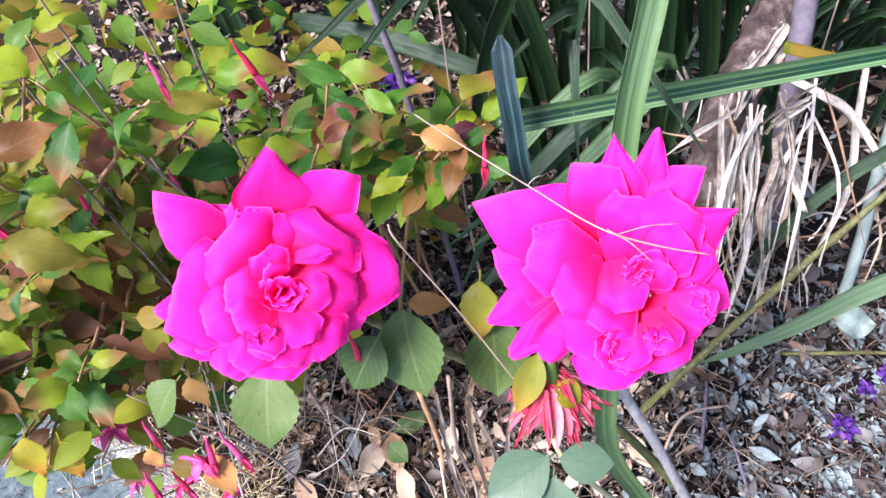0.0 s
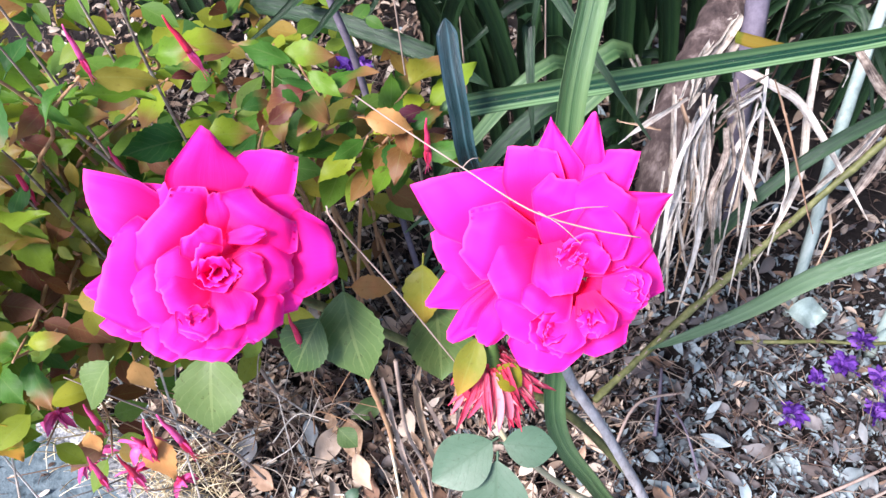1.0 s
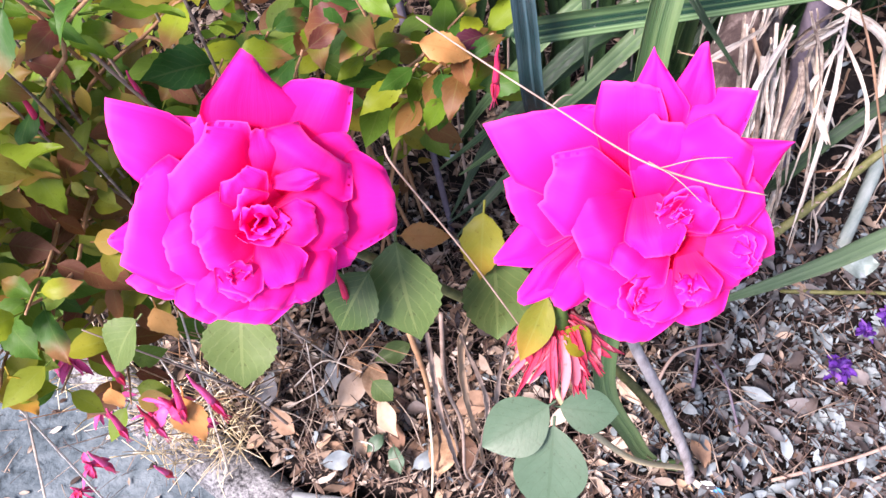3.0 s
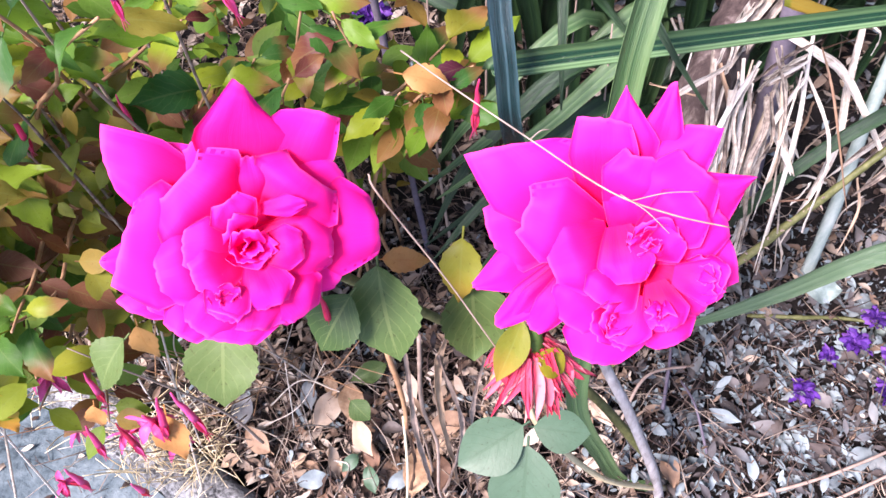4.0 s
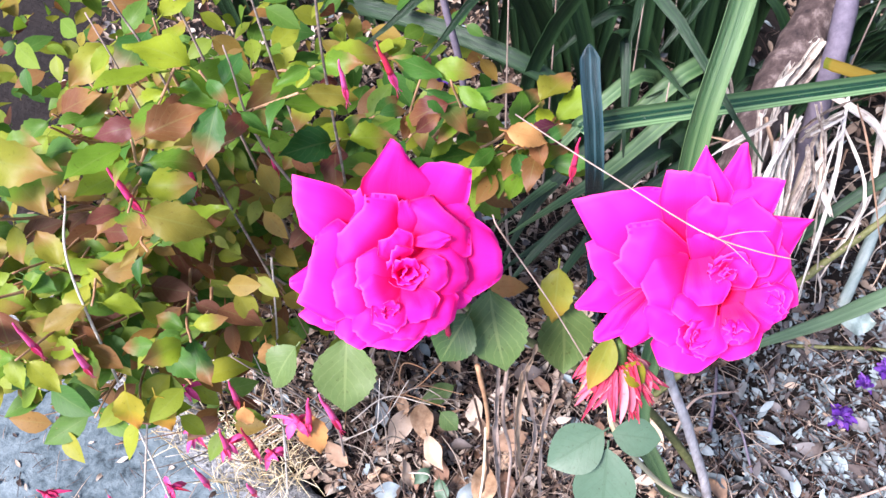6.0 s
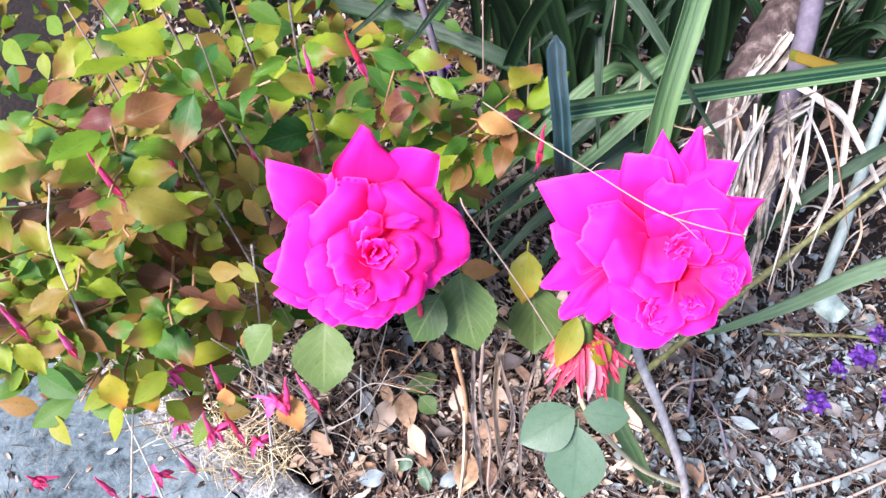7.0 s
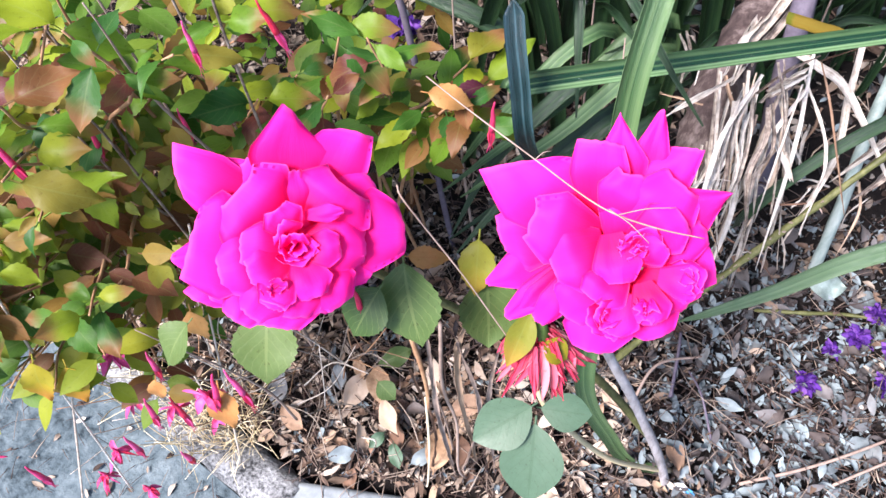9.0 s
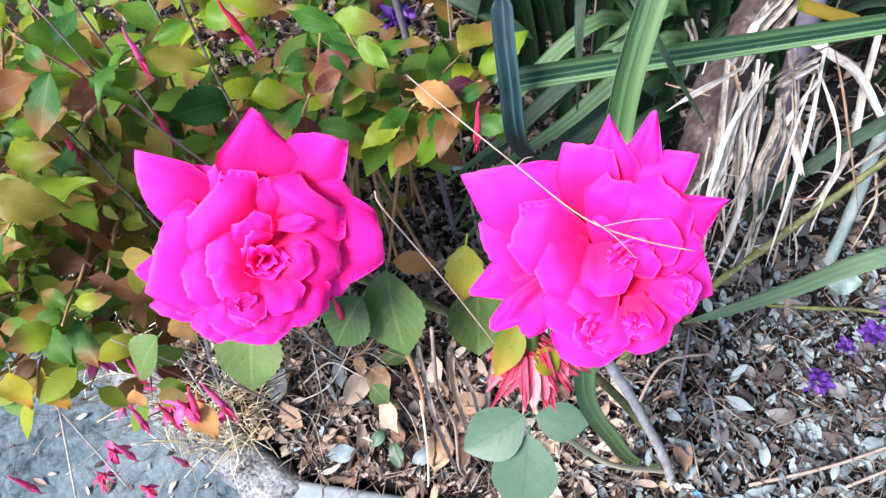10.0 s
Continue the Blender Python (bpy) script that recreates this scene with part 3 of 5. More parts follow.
ROSE_A = Vector((-0.1508, 0.248, 0.7203))
ROSE_B = Vector((0.0564, 0.2572, 0.7029))
FACE_A = facing(ROSE_A, (0.936, 0.173, -0.307), (0.016, 0.85, 0.526))
FACE_B = facing(ROSE_B, (0.995, -0.048, 0.085), (-0.02, 0.75, 0.662))
rose_bush = thing("rose_bush", (0.207, 0.242, 0.0), "rose bush with two open magenta double blooms on grey canes", "rose bush")
bloom(rose_bush, FACE_A,
      [(-2, 10, -24, -69, 38, -4, 41, 0.13, 0.1), (0, 10, -20, -24, 48, -8, 49, 0.05, 0.25), (16, 6, -21, 55, 33, -7, 39, 0, 0.25), (3, 12, -22, 1, 76, -4, 58, -0.12, 0.7), (14, 12, -22, 38, 67, -6, 46, 0.08, 0.12), (14, 2, -20, 76, 0, -4, 58, 0.05, 0.25), (14, -10, -22, 55, -25, -7, 39, 0, 0.3)]
      + [(-2, 12, -22, -46, 33, -9, 42, 0, 0.1), (-3, -18, -20, -51, -36, -8, 43, 0, 0.3), (11, -16, -18, 16, -52, -2, 46, 0, 0.25), (2, -16, -18, -6, -60, 0, 54, 0, 0.3), (-7, -16, -18, -34, -55, -3, 37, 0, 0.3), (-14, -16, -22, -71, -18, -5, 41, 0, 0.8), (-12, -20, -25, -57, -42, -10, 29, 0.12, 0.2), (-7, -8, -14, -60, -9, 2, 70, -0.12, 0.2)],
      [(0, -10, -17, 10, 24, -5, 60, 0, 0.3), (4, 4, -17, -16, -20, -6, 60, 0, 0.3), (-1, 2, -8, -30, 26, 8, 64, 0, 0.2), (15, 4, -8, 35, 28, 8, 58, 0, 0.2), (4, 8, -9, 2, 38, 2, 31, 0, 0.5), (7, -6, -6, 47, -8, 7, 39, 0, 0.3), (-3, -10, -8, -43, -21, 6, 47, 0, 0.25), (3, -18, -8, -22, -53, 4, 35, 0, 0.2), (15, -16, -8, 33, -45, 4, 39, 0, 0.3), (5, -16, -6, 1, -52, 6, 43, 0, 0.2)],
      [(2, -8, 2, -30, -7, 13, 33, 0, 0.3), (2, -12, 2, -26, -23, 14, 31, 0, 0.3), (1, 0, 4, -8, 16, 14, 28, 0, 0.3), (9, 12, 4, 32, 15, 14, 13, 0, 0.6), (7, -10, 4, 30, -8, 14, 26, 0, 0.3), (6, -15, 4, 15, -40, 11, 31, 0, 0.3), (-2, -20, 4, -14, -45, 12, 27, 0, 0.3)],
      [(2, -8, 14, 1.15, 0, 6.28), (-9, -35, 12, 0.95, 2.5, 4.5)],
      "open magenta double rose bloom", 3)
bloom(rose_bush, FACE_B,
      [(-14, -7, -26, -64, 45, -6, 63, -0.2, 0.2), (-11, 1, -24, -11, 57, -2, 39, -0.05, 0.05), (3, 4, -26, 4, 74, -10, 36, 0, 0.95), (10, 4, -28, 30, 75, -14, 26, 0, 0.75), (10, 1, -26, 45, 51, -12, 31, 0.1, 0.2), (14, -6, -24, 71, 24, -8, 38, 0, 0.95)]
      + [(21, -21, -24, 62, -22, -10, 45, 0.1, 0.2), (14, -40, -24, 29, -74, -10, 42, 0, 0.35), (-4, -40, -24, -12, -85, -8, 50, 0, 0.3), (7, -30, -18, 16, -69, -10, 45, 0, 0.3), (-25, -6, -24, -76, -6, -14, 49, 0.1, 0.25), (-29, -14, -26, -87, -40, -16, 30, 0, 0.7), (-21, -17, -24, -74, -64, -14, 22, 0, 0.4)],
      [(7, -7, -12, 38, 30, 4, 49, 0, 0.25), (-10, -7, -14, -52, 7, 6, 52, 0, 0.3), (-7, -9, -8, -39, -20, 6, 52, 0, 0.35), (-21, -20, -18, -50, -65, -6, 22, 0, 0.2), (-25, -21, -22, -65, -60, -12, 19, 0, 0.3), (-7, -26, -14, -29, -59, 0, 42, 0, 0.2), (10, -18, -12, 54, 0, 0, 35, 0, 0.3), (-3, 4, -12, 10, 35, 4, 38, 0, 0.3), (2, -11, -14, 12, 22, -4, 42, 0, 0.3), (17, -29, -14, 47, -45, -2, 38, 0, 0.2)],
      [(-3, -1, -4, 2, -31, 9, 33, 0, 0.35), (10, -8, -2, 40, 11, 8, 38, 0, 0.3), (3, -26, -4, -12, -44, 8, 36, 0, 0.2), (13, -14, 0, 29, -7, 12, 24, 0, 0.3), (7, -40, -2, -3, -67, 6, 31, 0, 0.3), (17, -33, -2, 25, -59, 6, 28, 0, 0.3), (27, -29, -2, 54, -33, 6, 28, 0, 0.3), (20, -46, 2, 14, -48, 13, 10, 0, 0.4)],
      [(16, -15, 8, 1.3, 2.2, 2.6), (40, -30, 6, 1.15, 0.2, 2.4), (-3, -54, 6, 1.2, 3.6, 2.2), (18, -44, 8, 0.8, 5.0, 2.0)],
      "open magenta double rose bloom with curled tips", 11)
part("cane", tube("cane", [(0.214, 0.240, -0.03), (0.175, 0.250, 0.141), (0.117, 0.265, 0.333), (0.075, 0.275, 0.464), (0.062, 0.29, 0.56), FACE_B @ Vector((0, -.004, -.05))], 0.0066, 0.0035, 10, 8, 0.12), M_GREYSTEM, rose_bush, "smooth grey woody cane")
part("cane", tube("cane", [(0.17, 0.275, 0.13), (0.08, 0.31, 0.28), (-0.03, 0.31, 0.42), (-0.12, 0.29, 0.58), FACE_A @ Vector((0, -.004, -.05))], 0.006, 0.003, 8, 8, 0.05), M_GREENCANE, rose_bush, "thin green cane")
ROSE_LEAVES = [leaf_mesh("leaf", 0.062, 0.052, fold=0.22, droop=d, serrate=0.035, wave=0.03, rows=22, stalk=0.12, widest=0.42, seed=i) for i, d in enumerate((0.1, 0.22, 0.3))]
SAGE_LEAVES = [leaf_mesh("leaf", 0.064, 0.05, fold=f, droop=0.12, rows=12, stalk=0.1, widest=0.5, seed=i, tip=0.4) for i, f in enumerate((0.10, 0.2))]


def leaf_at(parent, me, mat, at, along, face=TO_EYE, size=1.0, label=""):
    mm = me if (me.materials and me.materials[0] == mat) or not me.materials else me.copy()
    if mm.materials and mm.materials[0] != mat:
        mm.materials[0] = mat
    v = Vector(face) + Vector((U(-.15, .15), U(-.15, .15), U(-.1, .1)))
    return part("leaf", mm, mat, parent, label, aim(at, along, v, size))


for at, along, face, size, k in (
        ((-0.222, 0.288, 0.530), (-0.06, -0.9, -0.45), (0.1, -0.35, 0.9), 1.12, 1),
        ((-0.225, 0.21, 0.672), (-0.6, -0.6, -0.4), (-0.3, -0.3, 0.9), 0.6, 2),
        ((-0.092, 0.285, 0.625), (0.1, -0.85, -0.5), (-0.2, -0.3, 0.9), 1.1, 1),
        ((-0.105, 0.262, 0.620), (-0.55, -0.7, -0.45), (-0.1, -0.3, 0.9), 0.75, 2),
        ((-0.030, 0.300, 0.575), (0.05, -0.8, -0.6), (0.3, -0.3, 0.8), 1.05, 0),
        ((-0.150, 0.272, 0.36), (0.6, -0.6, -0.2), (0.0, -0.3, 0.9), 0.42, 1)):
    leaf_at(rose_bush, ROSE_LEAVES[k], M_ROSELEAF, at, along, face, size)
for at, along, face, size, k in (
        ((0.013, 0.212, 0.483), (-0.75, -0.45, -0.1), (-0.1, -0.5, 0.85), 0.92, 1),
        ((0.012, 0.202, 0.478), (-0.1, -0.85, -0.5), (0.1, -0.5, 0.85), 1.12, 0),
        ((0.012, 0.212, 0.470), (0.62, -0.1, 0.0), (0.1, -0.4, 0.9), 0.7, 1)):
    leaf_at(rose_bush, SAGE_LEAVES[k], M_SAGE, at, along, face, size, "grey-green matt leaf")
part("cane", tube("cane", [(0.221, 0.262, 0.0), (0.16, 0.235, 0.14), (0.09, 0.21, 0.30), (0.03, 0.212, 0.44), (0.012, 0.222, 0.50), (0.012, 0.24, 0.575)], 0.0036, 0.002, 7, 8, 0.12), M_HAY, rose_bush, "pale straw-coloured cane")

# the withered bloom that hangs under the second rose
spent = part("spent_bloom", mesh_of("spent_bloom", *tube_data([(0.013, 0.246, 0.592), (0.012, 0.242, 0.580), (0.012, 0.238, 0.568)], 0.004, 0.010, 8, 3)), M_SEPAL, rose_bush, "withered coral-red bloom with hanging strands")
for k in range(115):
    a = k * 2.39996
    sp = 0.003 + 0.019 * math.sqrt(k / 115)
    top = Vector((0.012 + sp * math.cos(a) * 0.7, 0.238 + sp * math.sin(a) * 0.6, 0.582 - sp * 0.35 + U(-.004, .004)))
    out = Vector((math.cos(a) * U(.25, .75), math.sin(a) * U(.2, .6) - 0.25, -1.0)).normalized()
    ln = U(0.03, 0.052)
    mid = top + out * ln * 0.5 + Vector((U(-.003, .003), U(-.003, .003), 0))
    tip = top + out * ln + Vector((U(-.008, .008), U(-.006, .006), U(-.006, .004)))
    part("petal", ribbon("petal", [top, mid, tip], U(.0025, .006), TO_EYE, 0.4, 4, (0.5, 0.3), 0.0005, 0.03, U(-.8, .8), k), M_SPENT, spent)
leaf_at(rose_bush, leaf_mesh("leaf", 0.05, 0.024, fold=.3, droop=.15, rows=12, stalk=.1), M_OLIVE, (0.006, 0.25, 0.602), (-0.35, -0.75, -0.5), TO_EYE, 0.95, "yellow-green leaf")
leaf_at(rose_bush, ROSE_LEAVES[1], M_YELLOW, (0.012, 0.232, 0.578), (0.7, -0.3, -0.4), (0, -.3, .9), 0.42, "yellow-green leaf")

# pale dry twigs that cross in front of the second bloom
twig = thing("dry_twig", (-0.07, 0.378, 0.715), "thin pale dry twig lying across a rose bloom", "twig")
part("stem", tube("stem", [(-0.07, 0.378, 0.715), (-0.04, 0.34, 0.727), (0.004, 0.286, 0.745), (0.04, 0.245, 0.757), (0.07, 0.234, 0.752), (0.10, 0.232, 0.742)], 0.00055, 0.0004, 6, 6, 0.3), M_TWIG, twig)
for s, e in (((0.05, 0.24, 0.756), (0.083, 0.245, 0.755)), ((0.045, 0.243, 0.757), (0.066, 0.222, 0.755)), ((0.004, 0.286, 0.745), (0.014, 0.29, 0.748))):
    mid = (Vector(s) + Vector(e)) / 2 + Vector((0, 0, 0.003))
    part("side_shoot", tube("side_shoot", [s, mid, e], 0.00035, 0.0002, 5, 4), M_TWIG, twig)
twig2 = thing("dry_twig", (-0.1, 0.33, 0.70), "thin pale dry twig hanging between the rose blooms", "twig")
part("stem", tube("stem", [(-0.088, 0.297, 0.70), (-0.082, 0.287, 0.692), (-0.045, 0.262, 0.63), (-0.011, 0.238, 0.563), (0.004, 0.23, 0.53)], 0.0007, 0.0005, 6, 6, 0.3), M_TWIG, twig2)

# ---------------------------------------------------------------- fuchsia bush
fuchsia = thing("fuchsia_bush", (-0.5, 0.66, 0.0), "leafy fuchsia bush turning yellow and red with hanging pink flowers", "shrub")
BUSH_LEAVES = [leaf_mesh("leaf", 0.044 * q, 0.023 * w * q, fold=f, droop=d, serrate=0.055, wave=wv, rows=14, stalk=0.16, widest=wi, seed=i * 2.3)
               for i, (q, w, f, d, wv, wi) in enumerate(((1, 1, .25, .15, .06, .4), (1.1, 1.1, .1, .4, .10, .35), (.85, 1.15, .4, .2, .08, .45), (1.05, .9, -.15, .25, .10, .4), (.7, 1.05, .2, .5, .05, .5), (1.15, 1.15, .35, .25, .12, .38), (.6, .9, .6, .6, .10, .4)))]


FRESH_LEAVES = [me.copy() for me in BUSH_LEAVES]


def clear_of_view(q):
    """Keeps leaves out of the camera's line of sight to the blooms and the litter below them."""
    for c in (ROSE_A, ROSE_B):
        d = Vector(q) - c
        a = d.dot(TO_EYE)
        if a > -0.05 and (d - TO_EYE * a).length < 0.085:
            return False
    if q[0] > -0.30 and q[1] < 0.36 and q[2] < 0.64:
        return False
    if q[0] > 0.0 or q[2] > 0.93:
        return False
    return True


def shoot(foot, tip, leaves, sag, count):
    """One arching branch with leaves in opposite pairs."""
    foot, tip = Vector(foot), Vector(tip)
    mid = foot.lerp(tip, 0.5) + Vector((U(-.04, .04), U(-.04, .04), 0.10 + sag))
    q = foot.lerp(tip, 0.82) + Vector((U(-.02, .02), U(-.02, .02), 0.035 + sag * 0.5))
    pts = [foot, mid, q, tip]
    part("branch", tube("branch", pts, 0.0028, 0.0009, 5, 6, 0.1), M_REDSTEM, fuchsia)
    path = smooth_path(pts, 16)
    n = len(path)
    k = 0
    for j in range(count):
        i = int(n * (0.50 + 0.49 * j / max(1, count - 1))) - 1
        d = (path[min(i + 1, n - 1)] - path[i - 1]).normalized()
        side = d.cross(Vector((U(-.5, .5), U(-.5, .5), 1))).normalized()
        for sgn in (-1, 1):
            p = path[i] + side * sgn * 0.002
            along = side * sgn + d * U(0.2, 0.8) + Vector((0, -0.1, U(-.6, .1)))
            if clear_of_view(p + along.normalized() * 0.03):
                leaves.append((p, along, Vector((U(-.5, .5), U(-.7, .2), 1)), rng.choice((U(.6, .9), U(.8, 1.15)))))


spots = []
for centre, rad, n in (((-0.42, 0.40, 0.62), (.24, .18, .16), 26), ((-0.33, 0.33, 0.77), (.14, .07, .07), 8), ((-0.15, 0.45, 0.64), (.13, .06, .06), 9),
                       ((-0.45, 0.25, 0.46), (.15, .06, .12), 13), ((-0.06, 0.40, 0.64), (.04, .04, .05), 4), ((-0.58, 0.3, 0.62), (.1, .1, .15), 6), ((-0.42, 0.25, 0.64), (.12, .05, .08), 12), ((-0.47, 0.26, 0.58), (.09, .06, .10), 9)):
    made = 0
    while made < n:
        a = Vector((U(-1, 1), U(-1, 1), U(-1, 1)))
        if a.length > 1:
            continue
        q = Vector(centre) + Vector((a.x * rad[0], a.y * rad[1], a.z * rad[2]))
        if not clear_of_view(q):
            continue
        base = (U(-.62, -.3), U(.56, .74), 0.0) if q.x < -.2 else (U(-.3, -.1), U(.56, .66), 0.0)
        shoot(base, q, spots, U(0, .06), rng.choice((3, 4, 5, 6)))
        made += 1
spots.sort(key=lambda s: -s[0].z)
deep = Heap()
for i, (p, along, face, size) in enumerate(spots):
    m = aim(p, along, face, size)
    if i < 300:
        lime = p.x < -.30 - U(0, .12)
        part("leaf", rng.choice(FRESH_LEAVES if lime else BUSH_LEAVES), M_BUSH_LIME if lime else M_BUSH, fuchsia, "", m)
    else:
        deep.add(leaf_data(0.044, 0.024, .2, .2, rows=6, stalk=0.15), m)
small = [leaf_data(0.042 * q, 0.024 * q, .2, d, rows=5, stalk=0.12) for q, d in ((1, .1), (.8, .3), (1.2, .2))]
for i in range(1500):
    a = Vector((U(-1, 1), U(-1, 1), U(-1, 1)))
    q = Vector((-0.60, 0.70, 0.32)) + Vector((a.x * .5, a.y * .32, a.z * .26))
    if a.length > 1.15 or q.z < 0.02 or (q.x < -.45 and q.y < .62 and U(0, 1) < .6):
        continue
    deep.add(rng.choice(small), aim(q, (U(-1, 1), U(-1, 1), U(-.8, .2)), (U(-.6, .6), U(-.8, .2), 1), U(.7, 1.2)))
brown = Heap()
for i in range(420):
    a = Vector((U(-1, 1), U(-1, 1), U(-1, 1)))
    q = Vector((-0.32, 0.39, 0.50)) + Vector((a.x * .14, a.y * .09, a.z * .14))
    if a.length < 1.1 and clear_of_view(q):
        brown.add(rng.choice(small), aim(q, (U(-1, 1), U(-1, .4), U(-.8, .2)), (U(-.6, .6), U(-.9, .1), 1), U(.45, .95)))
tagged(part("foliage", brown.mesh("foliage"), M_BUSH_BROWN, fuchsia, "small olive and brown leaves in the thick of the bush"), kind="stuff")
tagged(part("foliage", deep.mesh("foliage"), M_BUSH_DEEP, fuchsia, "dense inner leaves of the bush"), kind="stuff")


def fuchsia_flower(at, hang, size):
    """A pendant flower: thread, tube and four closed sepals."""
    at, hang = Vector(at), Vector(hang).normalized()
    m = aim(at, hang, TO_EYE, size)
    body = part("flower", tube("flower", [(0, -0.02, 0), (0.001, -0.008, 0), (0, 0, 0), (0, 0.018, 0)], 0.0007, 0.0032, 7, 4), M_FUCHSIA, fuchsia, "pink pendant flower", m)
    for k in range(4):
        a = m @ Matrix.Translation((0, 0.014, 0)) @ Matrix.Rotation(k * math.pi / 2 + 0.4, 4, "Y") @ Matrix.Translation((0, 0, 0.0022))
        part("sepal", leaf_mesh("sepal", 0.026, 0.0075, fold=-0.35, droop=0.05, stalk=0.0, rows=6), M_FUCHSIA, body, "", a)
    for k in range(3):
        part("stamen", tube("stamen", [(0, 0.02, 0), (0.001 * (k - 1), 0.036, 0.001), (0.003 * (k - 1), 0.044 + 0.003 * k, 0)], 0.0004, 0.0004, 4, 3), M_FUCHSIA, body, "", m)


for at, size in (((-0.165, 0.27, 0.875), .5), ((-0.157, 0.35, 0.805), .75), ((-0.354, 0.305, 0.735), .9), ((-0.393, 0.205, 0.655), .9), ((-0.422, 0.21, 0.685), .8),
                 ((-0.235, 0.19, 0.585), .9), ((-0.222, 0.195, 0.58), .9), ((-0.125, 0.25, 0.62), .8), ((-0.023, 0.36, 0.69), .8), ((-0.33, 0.24, 0.5), .9), ((-0.36, 0.22, 0.42), 1.0),
                 ((-0.345, 0.23, 0.39), 1.0), ((-0.40, 0.2, 0.36), 1.0), ((-0.44, 0.15, 0.45), .9), ((-0.34, 0.37, 0.66), .8), ((-0.28, 0.40, 0.64), .7), ((-0.36, 0.2, 0.31), 1.0)):
    fuchsia_flower(at, (U(-.2, .25), U(-.25, .05), -1), size)
for at, n in (((-0.459, 0.293, 0.25), 13), ((-0.447, 0.324, 0.321), 9), ((-0.46, 0.301, 0.367), 8), ((-0.508, 0.235, 0.171), 12), ((-0.381, 0.279, 0.178), 9), ((-0.437, 0.289, 0.19), 12), ((-0.533, 0.212, 0.14), 12),
              ((-0.412, 0.277, 0.416), 9), ((-0.44, 0.269, 0.296), 12), ((-0.588, 0.189, 0.317), 8), ((-0.25, 0.19, 0.56), 7), ((-0.48, 0.2, 0.12), 10)):
    at = Vector(at)
    head = part("flower", tube("flower", [at + Vector((0, 0, .018)), at + Vector((.002, 0, .008)), at], .0008, .003, 6, 3), M_FUCHSIA, fuchsia, "withered pink flower with thin strands")
    for k in range(n):
        d = Vector((U(-.9, .9), U(-.9, .5), U(-1, .15))).normalized() * U(.012, .028)
        part("petal", ribbon("petal", [at, at + d * .55 + Vector((0, 0, .003)), at + d + Vector((0, 0, -.004))], U(.003, .009), TO_EYE, .3, 3, (.6, .4), .0004, .05, U(-1, 1), k), M_FUCHSIA, head)
for a, b, c in (((-.285, .50, .86), (-.278, .471, .754), (-.276, .466, .52)), ((-.312, .346, .72), (-.308, .346, .681), (-.303, .348, .50)), ((-.428, .40, .43), (-.428, .389, .389), (-.43, .326, .10)), ((-.295, .34, .55), (-.299, .336, .522), (-.385, .251, .05)),
                ((-.415, .32, .70), (-.42, .28, .66), (-.43, .24, .52)), ((-.425, .24, .47), (-.432, .231, .441), (-.515, .15, .2)), ((-.45, .24, .45), (-.453, .233, .414), (-.51, .2, .1)), ((-.36, .42, .80), (-.34, .40, .72), (-.36, .42, .4)), ((-.2, .42, .86), (-.21, .40, .78), (-.23, .42, .55))):
    part("stem", tube("stem", [a, b, c], 0.0008, 0.0014, 5, 8, 0.3), M_STRAW, fuchsia, "thin bare straw-coloured stem")
for at, along, mat, size in (((-0.311, 0.30, 0.49), (0.1, -.6, -.8), M_ORANGE, .8), ((-0.401, 0.222, 0.565), (0, -.7, -.7), M_YELLOW, .85), ((-0.385, 0.225, 0.545), (.2, -.7, -.7), M_YELLOW, .8),
                             ((-0.082, 0.415, 0.653), (.9, -.1, -.15), M_ORANGE, .72), ((-0.098, 0.30, 0.588), (.9, -.1, .1), M_ORANGE, .62), ((-0.034, 0.31, 0.615), (-.1, -.8, -.6), M_OLIVE, .95),
                             ((-0.24, 0.2, 0.57), (.1, -.7, -.6), M_ORANGE, .8), ((-0.30, 0.21, 0.55), (-.1, -.6, -.8), M_ORANGE, .5)):
    leaf_at(fuchsia, BUSH_LEAVES[1], mat, at, along, TO_EYE, size * 1.1)

for i in range(60):
    a = Vector((U(-.50, -.20), U(.28, .44), U(.02, .16)))
    d = Vector((U(-.14, .14), U(-.12, .08), U(.08, .34)))
    part("stem", tube("stem", [a, a + d * .5 + Vector((U(-.02, .02), U(-.02, .02), .01)), a + d], U(.0006, .0013), .0005, 5, 5, 0.3), M_STRAW if i % 3 else M_REDSTEM, fuchsia)

# ---------------------------------------------------------------- strap-leaved plants
clump = thing("strap_leaf_plant", (0.1, 0.85, 0.0), "clump of long dark green strap leaves", "plant")
part("leaf", ribbon("leaf", [(0.20, 0.262, 0.012), (0.155, 0.268, 0.03), (0.115, 0.265, 0.16), (0.07, 0.282, 0.32), (0.078, 0.345, 0.50), (0.081, 0.401, 0.643), (0.104, 0.461, 0.736), (0.135, 0.55, 0.86), (0.17, 0.66, 0.93)], 0.0215, (0.1, -1, 0.5), 0.35, 8, (0.85, 0.15)), M_STRAP_LIGHT, clump, "long light green strap leaf arching up from the litter")
part("leaf", ribbon("leaf", [(0.065, 0.539, 0.013), (0.043, 0.535, 0.247), (0.020, 0.476, 0.447), (0.003, 0.407, 0.595), (-0.002, 0.417, 0.648), (-0.006, 0.440, 0.680), (-0.008, 0.461, 0.704)], 0.0165, (-0.1, -1, 0.4), 0.5, 8, (0.9, 0.06)), M_STRAP_BLUE, clump, "stiff blue-green strap leaf with a broken tip")
